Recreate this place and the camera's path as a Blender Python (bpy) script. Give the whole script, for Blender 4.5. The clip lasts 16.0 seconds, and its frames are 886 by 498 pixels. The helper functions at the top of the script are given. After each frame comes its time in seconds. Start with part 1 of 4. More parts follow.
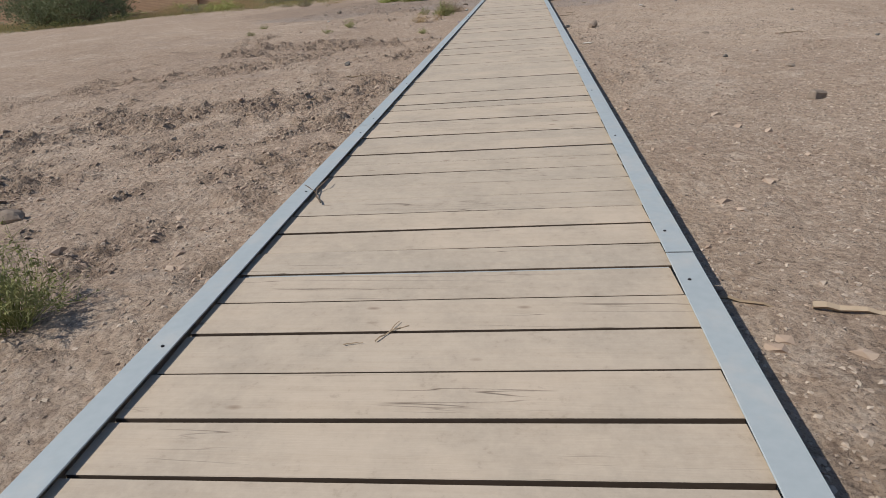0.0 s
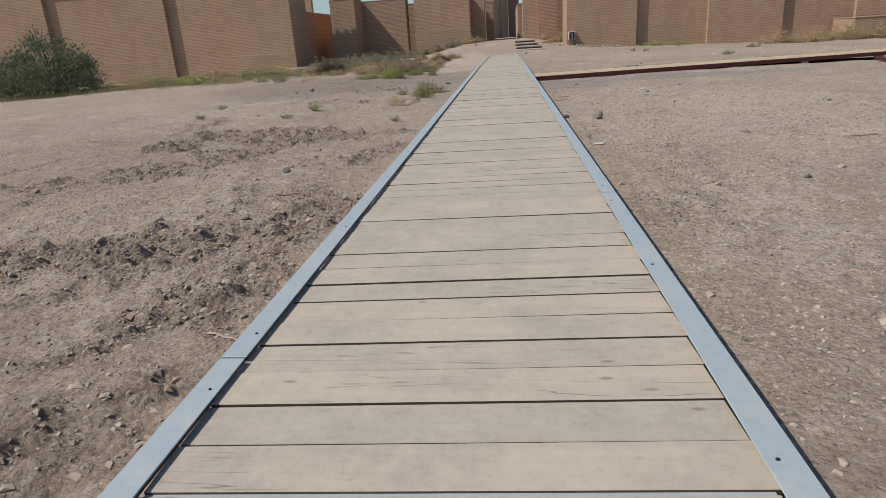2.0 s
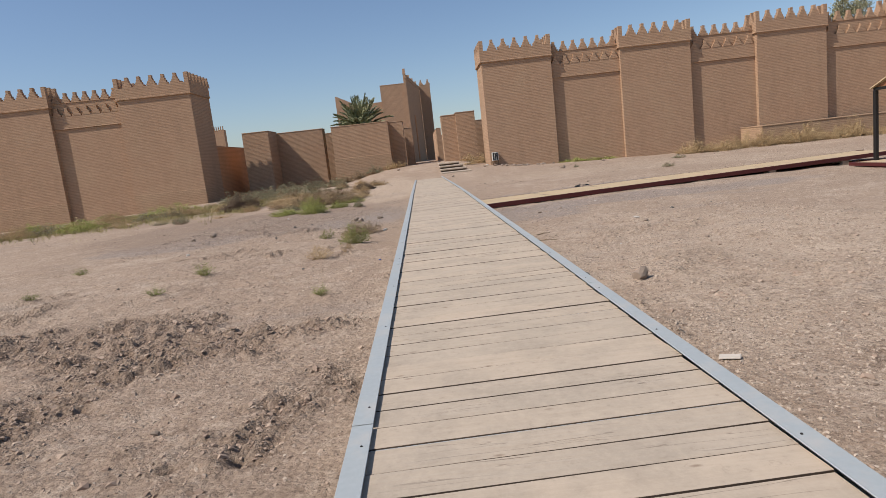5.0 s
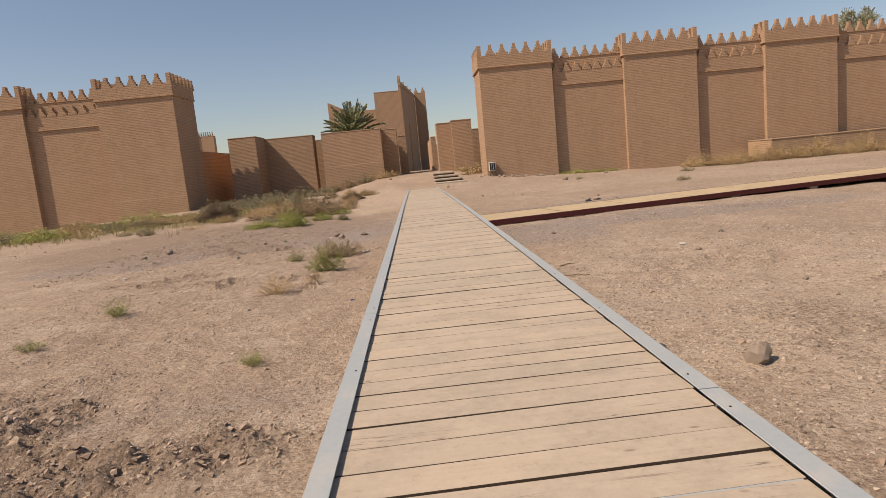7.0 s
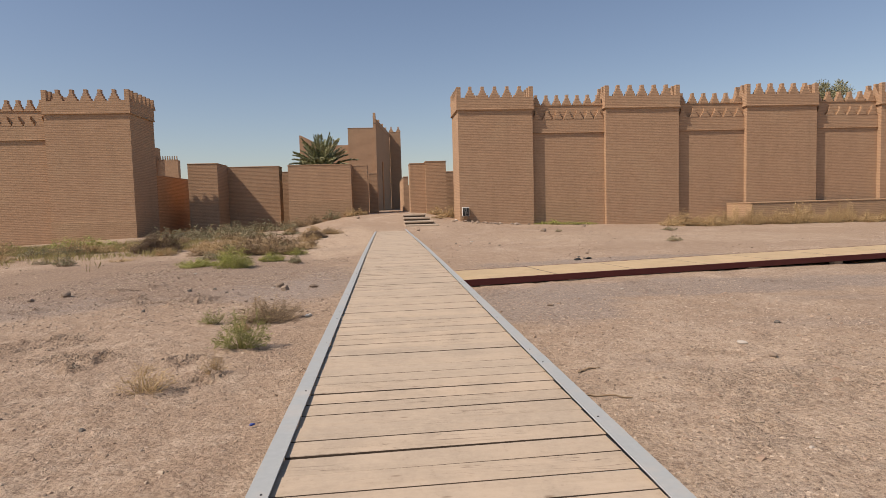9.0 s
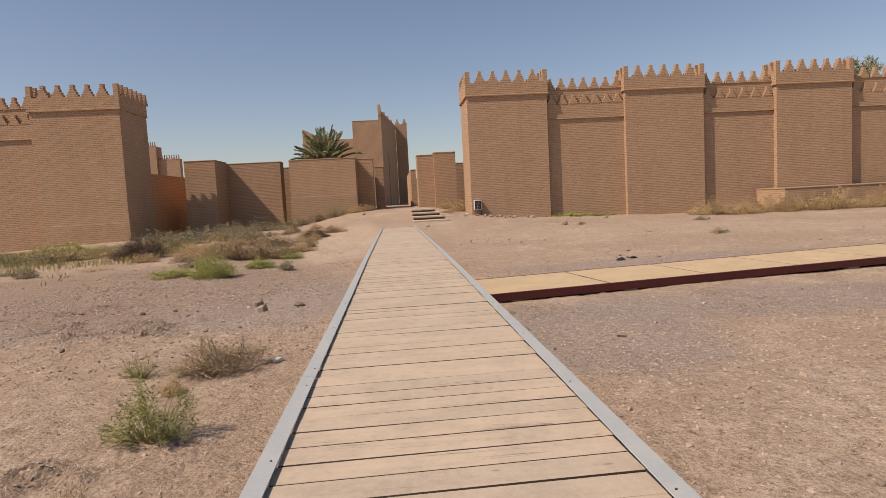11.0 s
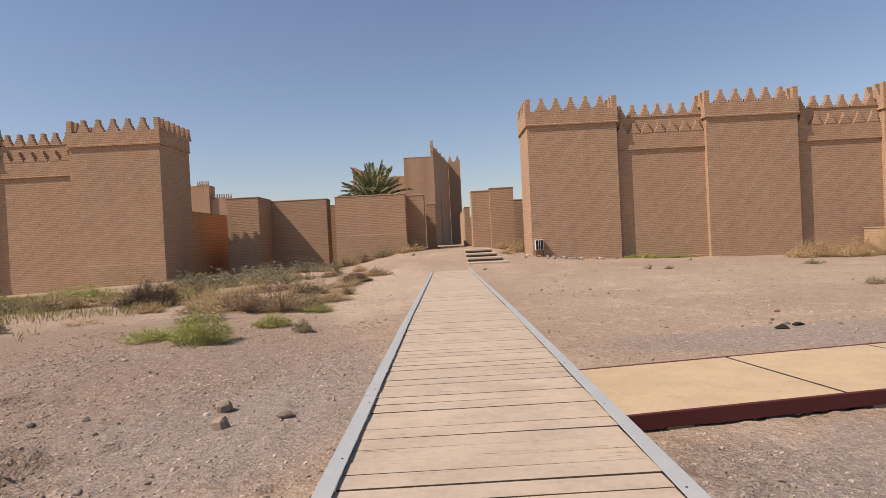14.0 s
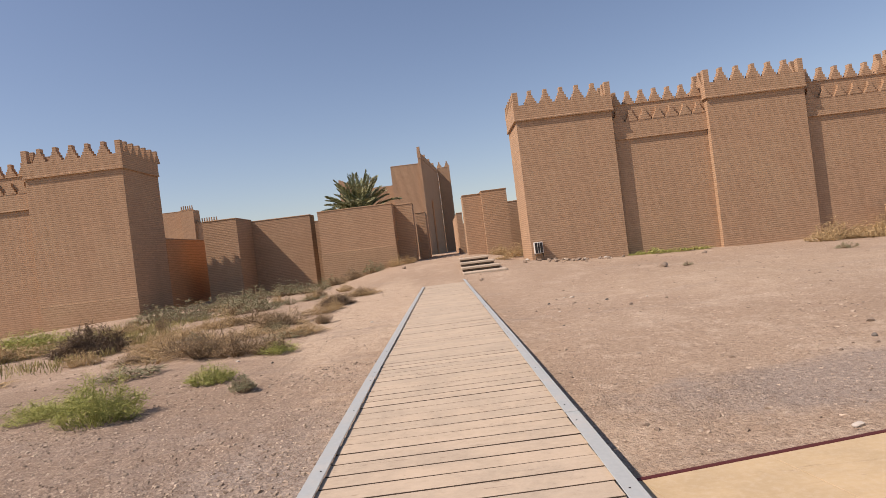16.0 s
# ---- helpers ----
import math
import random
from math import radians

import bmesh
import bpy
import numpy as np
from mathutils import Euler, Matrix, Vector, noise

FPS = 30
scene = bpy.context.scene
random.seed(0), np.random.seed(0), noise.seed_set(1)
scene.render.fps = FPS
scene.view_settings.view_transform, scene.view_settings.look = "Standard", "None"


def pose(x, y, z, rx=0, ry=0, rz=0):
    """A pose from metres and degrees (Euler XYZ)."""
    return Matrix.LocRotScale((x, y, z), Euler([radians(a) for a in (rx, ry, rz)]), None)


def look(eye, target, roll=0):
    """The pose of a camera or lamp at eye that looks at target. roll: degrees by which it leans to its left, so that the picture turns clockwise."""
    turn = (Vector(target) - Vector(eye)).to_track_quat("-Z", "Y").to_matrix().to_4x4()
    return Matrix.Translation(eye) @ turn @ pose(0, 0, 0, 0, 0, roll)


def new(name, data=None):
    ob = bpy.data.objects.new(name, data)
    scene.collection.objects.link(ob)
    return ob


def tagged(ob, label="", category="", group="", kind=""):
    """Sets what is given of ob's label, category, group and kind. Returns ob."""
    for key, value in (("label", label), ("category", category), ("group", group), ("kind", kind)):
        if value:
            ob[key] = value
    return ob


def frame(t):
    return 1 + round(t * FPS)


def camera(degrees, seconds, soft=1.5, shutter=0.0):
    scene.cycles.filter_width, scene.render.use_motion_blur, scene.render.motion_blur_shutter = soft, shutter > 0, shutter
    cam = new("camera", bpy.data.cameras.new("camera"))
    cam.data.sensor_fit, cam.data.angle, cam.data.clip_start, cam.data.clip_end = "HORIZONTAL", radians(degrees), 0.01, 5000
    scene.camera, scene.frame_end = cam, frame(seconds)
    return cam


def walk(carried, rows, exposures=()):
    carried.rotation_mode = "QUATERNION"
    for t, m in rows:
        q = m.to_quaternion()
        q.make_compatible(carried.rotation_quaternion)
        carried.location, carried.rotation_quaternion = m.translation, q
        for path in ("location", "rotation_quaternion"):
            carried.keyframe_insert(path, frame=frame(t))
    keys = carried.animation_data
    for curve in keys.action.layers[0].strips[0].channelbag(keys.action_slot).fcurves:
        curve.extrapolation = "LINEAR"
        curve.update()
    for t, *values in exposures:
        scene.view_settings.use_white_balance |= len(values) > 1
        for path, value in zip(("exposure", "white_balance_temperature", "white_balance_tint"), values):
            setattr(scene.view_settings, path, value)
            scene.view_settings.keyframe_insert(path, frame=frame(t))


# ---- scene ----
cam = camera(71.08, 16.0, soft=0.8)
PATH = [
    (0.0, 0.399, -2.865, 1.362, 65.31, 4.13, 6.69),
    (0.5, 0.382, -2.060, 1.366, 64.46, 4.80, 0.94),
    (1.0, 0.403, -1.253, 1.373, 66.95, 5.04, 5.79),
    (1.5, 0.371, -0.353, 1.372, 69.20, 2.33, -0.92),
    (2.0, 0.235, 0.348, 1.418, 71.28, 3.47, 5.43),
    (2.5, 0.082, 1.175, 1.486, 67.90, 5.71, 5.04),
    (3.0, -0.182, 1.994, 1.506, 71.11, 8.04, 10.21),
    (3.5, -0.385, 2.773, 1.574, 74.72, 6.14, 6.15),
    (4.0, -0.508, 3.758, 1.558, 79.78, 8.39, 7.95),
    (4.5, -0.610, 4.532, 1.491, 79.04, 5.46, -0.93),
    (5.0, -0.606, 5.364, 1.550, 81.45, 6.32, -2.13),
    (5.2, -0.602, 5.660, 1.545, 84.20, 4.53, -1.53),
    (7.3, -0.500, 8.900, 1.480, 82.13, 5.52, -2.69),
    (7.5, -0.492, 9.201, 1.472, 81.76, 4.25, 0.62),
    (8.0, -0.469, 10.052, 1.458, 74.51, 4.59, -8.21),
    (8.5, -0.373, 11.018, 1.568, 83.49, 3.75, -5.64),
    (9.0, -0.376, 11.794, 1.571, 85.96, 1.63, -5.31),
    (9.2, -0.372, 12.120, 1.572, 87.74, 2.39, -5.67),
    (11.3, -0.255, 15.750, 1.567, 84.89, 3.32, -3.97),
    (11.5, -0.253, 16.086, 1.566, 84.78, 6.24, -0.10),
    (12.0, -0.327, 16.892, 1.575, 84.91, 1.27, -0.04),
    (12.5, -0.318, 17.843, 1.557, 86.15, 4.47, -1.43),
    (13.0, -0.310, 18.701, 1.576, 88.30, 1.30, 1.28),
    (13.5, -0.278, 19.619, 1.569, 89.41, 5.62, -2.28),
    (14.0, -0.273, 20.497, 1.567, 89.29, 2.85, 0.23),
    (14.5, -0.207, 21.414, 1.593, 89.59, 3.54, -1.85),
    (15.0, -0.122, 22.328, 1.614, 89.01, 4.26, -0.10),
    (15.5, -0.012, 23.119, 1.679, 88.77, 3.37, -2.30),
    (16.0, 0.095, 24.064, 1.696, 89.96, 6.97, -0.06),
]
EXPOSURES = [(0.0, -0.28, 6150, 9), (2.5, -0.28, 5850, 7), (4.0, -0.16, 5700, 7), (4.5, -0.12, 5850, 9), (5.0, -0.1, 6350, 13), (7.5, -0.09, 7750, 18), (8.2, -0.09, 7950, 18),
             (9.0, -0.1, 7300, 18), (12.0, -0.08, 7550, 21), (13.0, -0.02, 7400, 21), (13.8, 0.04, 7100, 20), (14.5, 0.06, 7200, 20), (16.0, 0.11, 7250, 21)]
walk(cam, [(t, pose(*p)) for t, *p in PATH], EXPOSURES)

# ---------------------------------------------------------------- light
TO_SUN = Vector((-2.2, -0.84, 2.8)).normalized()
world = bpy.data.worlds.new("sky")
world.use_nodes = True
scene.world = world
wn = world.node_tree
sky = wn.nodes.new("ShaderNodeTexSky")
sky.sky_type = "NISHITA"
sky.sun_disc = False
sky.sun_elevation = math.asin(TO_SUN.z)
sky.sun_rotation = math.atan2(TO_SUN.x, TO_SUN.y)
sky.air_density, sky.dust_density, sky.ozone_density = 1.0, 0.7, 2.8
wn.links.new(sky.outputs[0], wn.nodes["Background"].inputs[0])
wn.nodes["Background"].inputs[1].default_value = 0.113
sun = new("sun", bpy.data.lights.new("sun", "SUN"))
sun.data.energy, sun.data.angle, sun.data.color = 4.9, radians(0.55), (1.0, 0.94, 0.85)
sun.matrix_world = look((0, 0, 60), Vector((0, 0, 60)) - TO_SUN)


# ---------------------------------------------------------------- materials
class Mat:
    """A node material with short helpers."""

    def __init__(self, name, rough=0.9, metal=0.0, spec=0.3):
        self.m = bpy.data.materials.new(name)
        self.m.use_nodes = True
        self.t = self.m.node_tree
        self.b = self.t.nodes["Principled BSDF"]
        self.b.inputs["Roughness"].default_value = rough
        self.b.inputs["Metallic"].default_value = metal
        self.b.inputs["Specular IOR Level"].default_value = spec

    def n(self, kind, **kw):
        node = self.t.nodes.new("ShaderNode" + kind)
        for k, v in kw.items():
            node.inputs[k.replace("_", " ")].default_value = v
        return node

    def l(self, a, b):
        self.t.links.new(a, b)

    def pos(self, scale=(1, 1, 1), obj=False):
        src = self.n("TexCoord").outputs["Object"] if obj else self.n("NewGeometry").outputs["Position"]
        mp = self.n("Mapping", Scale=scale)
        self.l(src, mp.inputs["Vector"])
        return mp.outputs[0]

    def noise(self, vec, scale, detail=4.0, rough=0.55):
        nz = self.n("TexNoise", Scale=scale, Detail=detail, Roughness=rough)
        self.l(vec, nz.inputs["Vector"])
        return nz.outputs["Fac"]

    def ramp(self, fac, *stops):
        r = self.n("ValToRGB")
        el = r.color_ramp.elements
        while len(el) < len(stops):
            el.new(0.5)
        for e, (p, c) in zip(el, stops):
            e.position = p
            e.color = (*c, 1) if isinstance(c, tuple) else (c, c, c, 1)
        self.l(fac, r.inputs[0])
        return r.outputs[0]

    def mix(self, fac, a, b, mode="MIX"):
        x = self.t.nodes.new("ShaderNodeMix")
        x.data_type, x.blend_type = "RGBA", mode
        for sock, v in ((x.inputs[0], fac), (x.inputs[6], a), (x.inputs[7], b)):
            if isinstance(v, (int, float)):
                sock.default_value = v
            elif isinstance(v, tuple):
                sock.default_value = (*v, 1)
            else:
                self.l(v, sock)
        return x.outputs[2]

    def math(self, op, a, b=0.0):
        x = self.t.nodes.new("ShaderNodeMath")
        x.operation = op
        for sock, v in zip(x.inputs, (a, b)):
            if isinstance(v, (int, float)):
                sock.default_value = v
            else:
                self.l(v, sock)
        return x.outputs[0]

    def random(self):
        return self.n("ObjectInfo").outputs["Random"]

    def island(self):
        return self.n("NewGeometry").outputs["Random Per Island"]

    def color(self, c):
        if isinstance(c, tuple):
            self.b.inputs["Base Color"].default_value = (*c, 1)
        else:
            self.l(c, self.b.inputs["Base Color"])
        return self

    def rough(self, v):
        self.l(v, self.b.inputs["Roughness"])
        return self

    def bump(self, height, strength=0.5, dist=0.02):
        bp = self.n("Bump", Strength=strength, Distance=dist)
        self.l(height, bp.inputs["Height"])
        self.l(bp.outputs[0], self.b.inputs["Normal"])
        return self


def plain(name, c, rough=0.8, metal=0.0, grain=30.0, amount=0.25, dist=0.003):
    """A surface of one colour with grain and stains."""
    k = Mat(name, rough, metal)
    p = k.pos()
    g = k.noise(p, grain, 5)
    s = k.noise(p, grain / 12, 3)
    dark = tuple(v * (1 - amount) for v in c)
    lite = tuple(min(1, v * (1 + amount)) for v in c)
    k.color(k.mix(k.math("MULTIPLY", k.math("ADD", g, s), 0.5), dark, lite))
    k.bump(g, 0.4, dist)
    return k.m


def soil_material():
    k = Mat("dry_soil", 0.95, spec=0.1)
    p = k.pos()

    def patch(x, y, rx, ry):
        """A soft-edged patch of other soil round (x, y)."""
        mp = k.n("Mapping", Location=(-x / rx, -y / ry, 0), Scale=(1 / rx, 1 / ry, 0))
        k.l(p, mp.inputs["Vector"])
        g = k.t.nodes.new("ShaderNodeTexGradient")
        g.gradient_type = "SPHERICAL"
        k.l(mp.outputs[0], g.inputs["Vector"])
        return k.ramp(k.math("ADD", k.math("MULTIPLY", g.outputs["Fac"], 1.3), k.math("SUBTRACT", k.noise(p, 1.1, 5, 0.7), 0.5)), (0.25, 0.0), (0.55, 1.0))

    at = k.n("Attribute")
    at.attribute_name = "crumb"
    loose = at.outputs["Fac"]
    big = k.noise(p, 0.13, 4, 0.6)
    drift = k.noise(k.pos((1.0, 0.55, 1.0)), 0.45, 6, 0.7)
    mid = k.noise(p, 2.1, 8, 0.72)
    fine = k.noise(p, 13.0, 8, 0.78)
    grit = k.noise(p, 70.0, 5, 0.8)
    c = k.mix(k.ramp(big, (0.38, 0.0), (0.62, 1.0)), (0.345, 0.252, 0.178), (0.395, 0.297, 0.215))
    c = k.mix(k.ramp(drift, (0.48, 0.0), (0.64, 0.6)), c, (0.34, 0.247, 0.176))
    c = k.mix(k.ramp(drift, (0.34, 0.5), (0.47, 0.0)), c, (0.57, 0.455, 0.345))
    c = k.mix(k.math("MULTIPLY", patch(4.5, 14.5, 5.0, 8.0), 0.6), c, (0.53, 0.41, 0.298))
    # pale trodden track that leads up to the gateway
    c = k.mix(k.math("MULTIPLY", patch(-2.9, 50.0, 2.6, 20.0), 0.7), c, (0.56, 0.44, 0.32))
    c = k.mix(k.math("MULTIPLY", patch(16.0, 46.0, 16.0, 9.0), 0.3), c, (0.53, 0.415, 0.295))
    c = k.mix(k.ramp(mid, (0.49, 0.0), (0.60, 0.5)), c, (0.37, 0.268, 0.19))
    c = k.mix(k.ramp(mid, (0.40, 0.5), (0.47, 0.0)), c, (0.52, 0.41, 0.31))
    grey = k.ramp(grit, (0.35, (0.17, 0.14, 0.122)), (0.65, (0.38, 0.325, 0.28)))
    for spot in ((6.5, 25.2, 8.0, 2.0), (-5.5, 30.5, 7.0, 5.5), (8.0, 31.5, 8.0, 2.0), (-9.0, 26.5, 4.0, 3.0), (2.6, 23.5, 2.2, 3.0), (-2.8, 28.5, 2.4, 4.5)):
        c = k.mix(k.math("MULTIPLY", patch(*spot), 0.8), c, grey)
    c = k.mix(k.math("MULTIPLY", patch(-8.5, 33.0, 9.0, 10.0), 0.8), c, (0.255, 0.185, 0.135))
    c = k.mix(k.math("MULTIPLY", patch(-6.5, 10.5, 4.5, 5.5), 0.6), c, (0.315, 0.228, 0.162))
    streak = k.noise(k.pos((0.16, 0.5, 1)), 1.0, 6, 0.75)
    c = k.mix(k.ramp(streak, (0.56, 0.0), (0.68, 0.45)), c, grey)
    # freshly turned soil is browner than the sun-baked crust
    c = k.mix(k.math("MULTIPLY", loose, k.ramp(fine, (0.40, 0.6), (0.60, 0.05))), c, (0.33, 0.235, 0.168))
    c = k.mix(k.ramp(fine, (0.51, 0.0), (0.64, 0.6)), c, (0.56, 0.445, 0.34))
    # low noise gets a dark tone: shadow between crumbs put into the colour
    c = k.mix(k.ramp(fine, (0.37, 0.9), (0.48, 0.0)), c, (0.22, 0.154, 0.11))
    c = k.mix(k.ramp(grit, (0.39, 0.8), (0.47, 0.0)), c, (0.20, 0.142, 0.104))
    # pebbles lying in the dust
    tone = k.n("TexVoronoi", Scale=26.0)
    k.l(p, tone.inputs["Vector"])
    sp = k.n("SeparateColor")
    k.l(tone.outputs["Color"], sp.inputs[0])
    stone = k.mix(sp.outputs[0], (0.26, 0.19, 0.14), (0.55, 0.43, 0.33))
    size = k.math("MULTIPLY", sp.outputs[1], 0.46)
    on = k.math("LESS_THAN", tone.outputs["Distance"], k.math("SUBTRACT", size, 0.18))
    c = k.mix(k.math("MULTIPLY", on, 0.85), c, stone)
    lump = k.n("TexVoronoi", Scale=24.0, Randomness=1.0)
    k.l(p, lump.inputs["Vector"])
    rough = k.math("ADD", k.math("MULTIPLY", loose, 0.9), 0.45)
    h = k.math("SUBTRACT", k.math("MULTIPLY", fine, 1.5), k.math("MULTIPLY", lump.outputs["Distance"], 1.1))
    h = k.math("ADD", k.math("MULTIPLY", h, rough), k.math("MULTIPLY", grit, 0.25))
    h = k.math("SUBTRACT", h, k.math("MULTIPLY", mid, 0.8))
    dome = k.math("MAXIMUM", k.math("SUBTRACT", k.math("SUBTRACT", size, 0.16), tone.outputs["Distance"]), 0.0)
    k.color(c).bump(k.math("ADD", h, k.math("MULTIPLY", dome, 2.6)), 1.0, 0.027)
    return k.m


def brick_material(name, tint=(1, 1, 1), row=0.152, worn=0.0):
    """Tan brickwork whose deep bed joints draw level lines, weathered in patches."""
    k = Mat(name, 0.93, spec=0.12)
    p = k.pos()
    t = lambda r, g, b: (r * tint[0], g * tint[1], b * tint[2])
    sep = k.n("SeparateXYZ")
    k.l(p, sep.inputs[0])
    wob = k.math("MULTIPLY", k.math("SUBTRACT", k.noise(p, 1.4, 3), 0.5), 0.03 + 0.12 * worn)
    z = k.math("ADD", sep.outputs[2], wob)
    com = k.n("CombineXYZ")
    k.l(k.math("ADD", sep.outputs[0], sep.outputs[1]), com.inputs[0])
    k.l(z, com.inputs[1])
    br = k.n("TexBrick", Scale=1.0, Mortar_Size=0.008, Mortar_Smooth=0.5, Bias=0.0, Brick_Width=0.34, Row_Height=row)
    k.l(com.outputs[0], br.inputs["Vector"])
    br.inputs["Color1"].default_value = (*t(0.43, 0.278, 0.177), 1)
    br.inputs["Color2"].default_value = (*t(0.48, 0.314, 0.202), 1)
    br.inputs["Mortar"].default_value = (*t(0.36, 0.232, 0.147), 1)
    saw = k.math("FRACT", k.math("DIVIDE", z, row))
    edge = k.math("ABSOLUTE", k.math("SUBTRACT", saw, 0.5))
    gapn = k.noise(k.pos((1.6, 1.6, 6.0)), 1.0, 4, 0.7)
    bed = k.math("MULTIPLY", k.ramp(edge, (0.27, 0.0), (0.42, 1.0)), k.ramp(gapn, (0.30, 0.3), (0.55, 1.0)))
    patch = k.noise(p, 0.30, 5, 0.6)
    blotch = k.noise(p, 1.3, 5, 0.7)
    stain = k.noise(k.pos((0.9, 0.9, 0.10)), 1.0, 4, 0.6)
    fine = k.noise(p, 12.0, 5, 0.75)
    c = k.mix(k.ramp(patch, (0.50, 0.0), (0.68, 0.45)), br.outputs["Color"], t(0.48, 0.335, 0.215))
    c = k.mix(k.ramp(blotch, (0.52, 0.0), (0.72, 0.28)), c, t(0.29, 0.19, 0.12))
    c = k.mix(k.ramp(stain, (0.52, 0.0), (0.75, 0.35)), c, t(0.30, 0.20, 0.13))
    c = k.mix(k.ramp(fine, (0.37, 0.6), (0.52, 0.0)), c, t(0.25, 0.165, 0.10))
    c = k.mix(k.math("MULTIPLY", bed, 0.36), c, t(0.16, 0.10, 0.062))
    h = k.math("SUBTRACT", k.math("MULTIPLY", fine, 0.6 + worn), k.math("MULTIPLY", bed, 0.6))
    k.color(c).bump(h, 0.6, 0.02)
    return k.m


def plank_material(name, a, b, c, worn=1.0):
    """Weathered softwood; every board has its own tone, the grain runs along x, with drying cracks and knots."""
    k = Mat(name, 0.82, spec=0.2)
    p = k.pos((1, 1, 1))
    r = k.random()
    off = k.n("CombineXYZ")
    k.l(k.math("MULTIPLY", r, 37.0), off.inputs[0])
    k.l(k.math("MULTIPLY", r, 11.0), off.inputs[2])

    def along(sx, sy):
        add = k.t.nodes.new("ShaderNodeVectorMath")
        k.l(k.pos((sx, sy, sy)), add.inputs[0])
        k.l(off.outputs[0], add.inputs[1])
        return add.outputs[0]

    grain = k.noise(along(0.9, 26.0), 1.0, 6, 0.7)
    fine = k.noise(k.pos((5.0, 160.0, 160.0)), 1.0, 3, 0.6)
    blot = k.noise(p, 1.7, 5, 0.65)
    dust = k.noise(p, 16.0, 5, 0.75)
    col = k.mix(r, a, b)
    col = k.mix(k.ramp(grain, (0.42, 0.0), (0.72, 0.5)), col, c)
    col = k.mix(k.ramp(blot, (0.40, 0.0), (0.62, 0.55)), col, tuple(v * 0.80 for v in b))
    col = k.mix(k.ramp(dust, (0.46, 0.0), (0.72, 0.45)), col, (0.54, 0.44, 0.33))
    col = k.mix(k.ramp(dust, (0.28, 0.4 * worn), (0.42, 0.0)), col, tuple(v * 0.6 for v in c))
    # thin drying cracks that come and go along the board
    line = k.math("ABSOLUTE", k.math("SUBTRACT", k.noise(along(0.55, 13.0), 1.0, 2, 0.5), 0.5))
    here = k.ramp(k.noise(along(0.9, 3.5), 1.0, 2), (0.55, 0.0), (0.64, 1.0))
    crack = k.math("MULTIPLY", k.ramp(line, (0.002, 1.0), (0.006, 0.0)), here)
    col = k.mix(k.math("MULTIPLY", crack, 0.75 * worn), col, (0.09, 0.06, 0.04))
    knot = k.n("TexVoronoi", Scale=1.0, Randomness=1.0)
    k.l(along(2.1, 5.0), knot.inputs["Vector"])
    spot = k.ramp(knot.outputs["Distance"], (0.03, 1.0), (0.085, 0.0))
    col = k.mix(k.math("MULTIPLY", spot, 0.6), col, (0.17, 0.11, 0.07))
    h = k.math("SUBTRACT", k.math("ADD", k.math("MULTIPLY", grain, 0.6), k.math("MULTIPLY", fine, 0.25)), k.math("MULTIPLY", crack, 1.5))
    k.color(col).bump(h, 0.5, 0.005)
    return k.m


def zinc_material():
    k = Mat("galvanised_steel", 0.6, 0.1, 0.3)
    p = k.pos()
    s = k.noise(p, 22.0, 3, 0.5)
    d = k.noise(p, 3.0, 5, 0.7)
    c = k.mix(s, (0.34, 0.368, 0.362), (0.42, 0.442, 0.432))
    c = k.mix(k.ramp(d, (0.5, 0.0), (0.72, 0.55)), c, (0.50, 0.455, 0.40))
    k.color(c).rough(k.ramp(d, (0.3, 0.42), (0.7, 0.7))).bump(s, 0.15, 0.002)
    return k.m


def leaf_material(name, a, b, rough=0.75):
    k = Mat(name, rough, spec=0.2)
    k.color(k.mix(k.island(), a, b))
    return k.m


SOIL = soil_material()
BRICK = brick_material("tan_brick")
# the orange tint paints light bounced onto a shaded wall
BRICK_ORANGE = brick_material("orange_bounce_brick", (1.16, 0.93, 0.74))
BRICK_LOW = brick_material("coarse_brick", (0.97, 0.99, 0.98), 0.17, 1.0)
PLANK = plank_material("weathered_plank", (0.50, 0.40, 0.297), (0.43, 0.355, 0.272), (0.40, 0.308, 0.218))
# dirty edge wood, darkened further to paint the shade of the plank gaps
EDGE = plain("dirty_shaded_edge", (0.10, 0.068, 0.046), 0.95, 0, 30, 0.4)
PLY = plank_material("yellow_plywood", (0.53, 0.395, 0.235), (0.48, 0.365, 0.222), (0.46, 0.335, 0.19), 0.3)
ZINC = zinc_material()
RED = plain("red_oxide_paint", (0.085, 0.018, 0.016), 0.6, 0.0, 18, 0.35)
STEEL_DARK = plain("dark_steel", (0.035, 0.032, 0.03), 0.55, 0.6, 25, 0.3)
CONCRETE = plain("worn_concrete", (0.50, 0.44, 0.37), 0.9, 0, 20, 0.25, 0.006)
TREAD = plain("worn_step", (0.44, 0.355, 0.27), 0.9, 0, 9, 0.35, 0.01)
# brown riser, with the shadow below each tread worked into its colour
RISER = plain("brown_shaded_riser", (0.115, 0.082, 0.06), 0.9, 0, 14, 0.35, 0.01)
STONE = plain("field_stone", (0.26, 0.20, 0.15), 0.9, 0, 24, 0.5, 0.015)
STONE_PALE = plain("pale_stone", (0.47, 0.42, 0.36), 0.9, 0, 24, 0.3, 0.008)
STONE_DARK = plain("dark_stone", (0.13, 0.115, 0.10), 0.85, 0, 24, 0.35, 0.01)
TWIG = leaf_material("dry_twig", (0.18, 0.125, 0.078), (0.36, 0.265, 0.165))
DEAD = leaf_material("dead_brush", (0.10, 0.068, 0.045), (0.21, 0.148, 0.098))
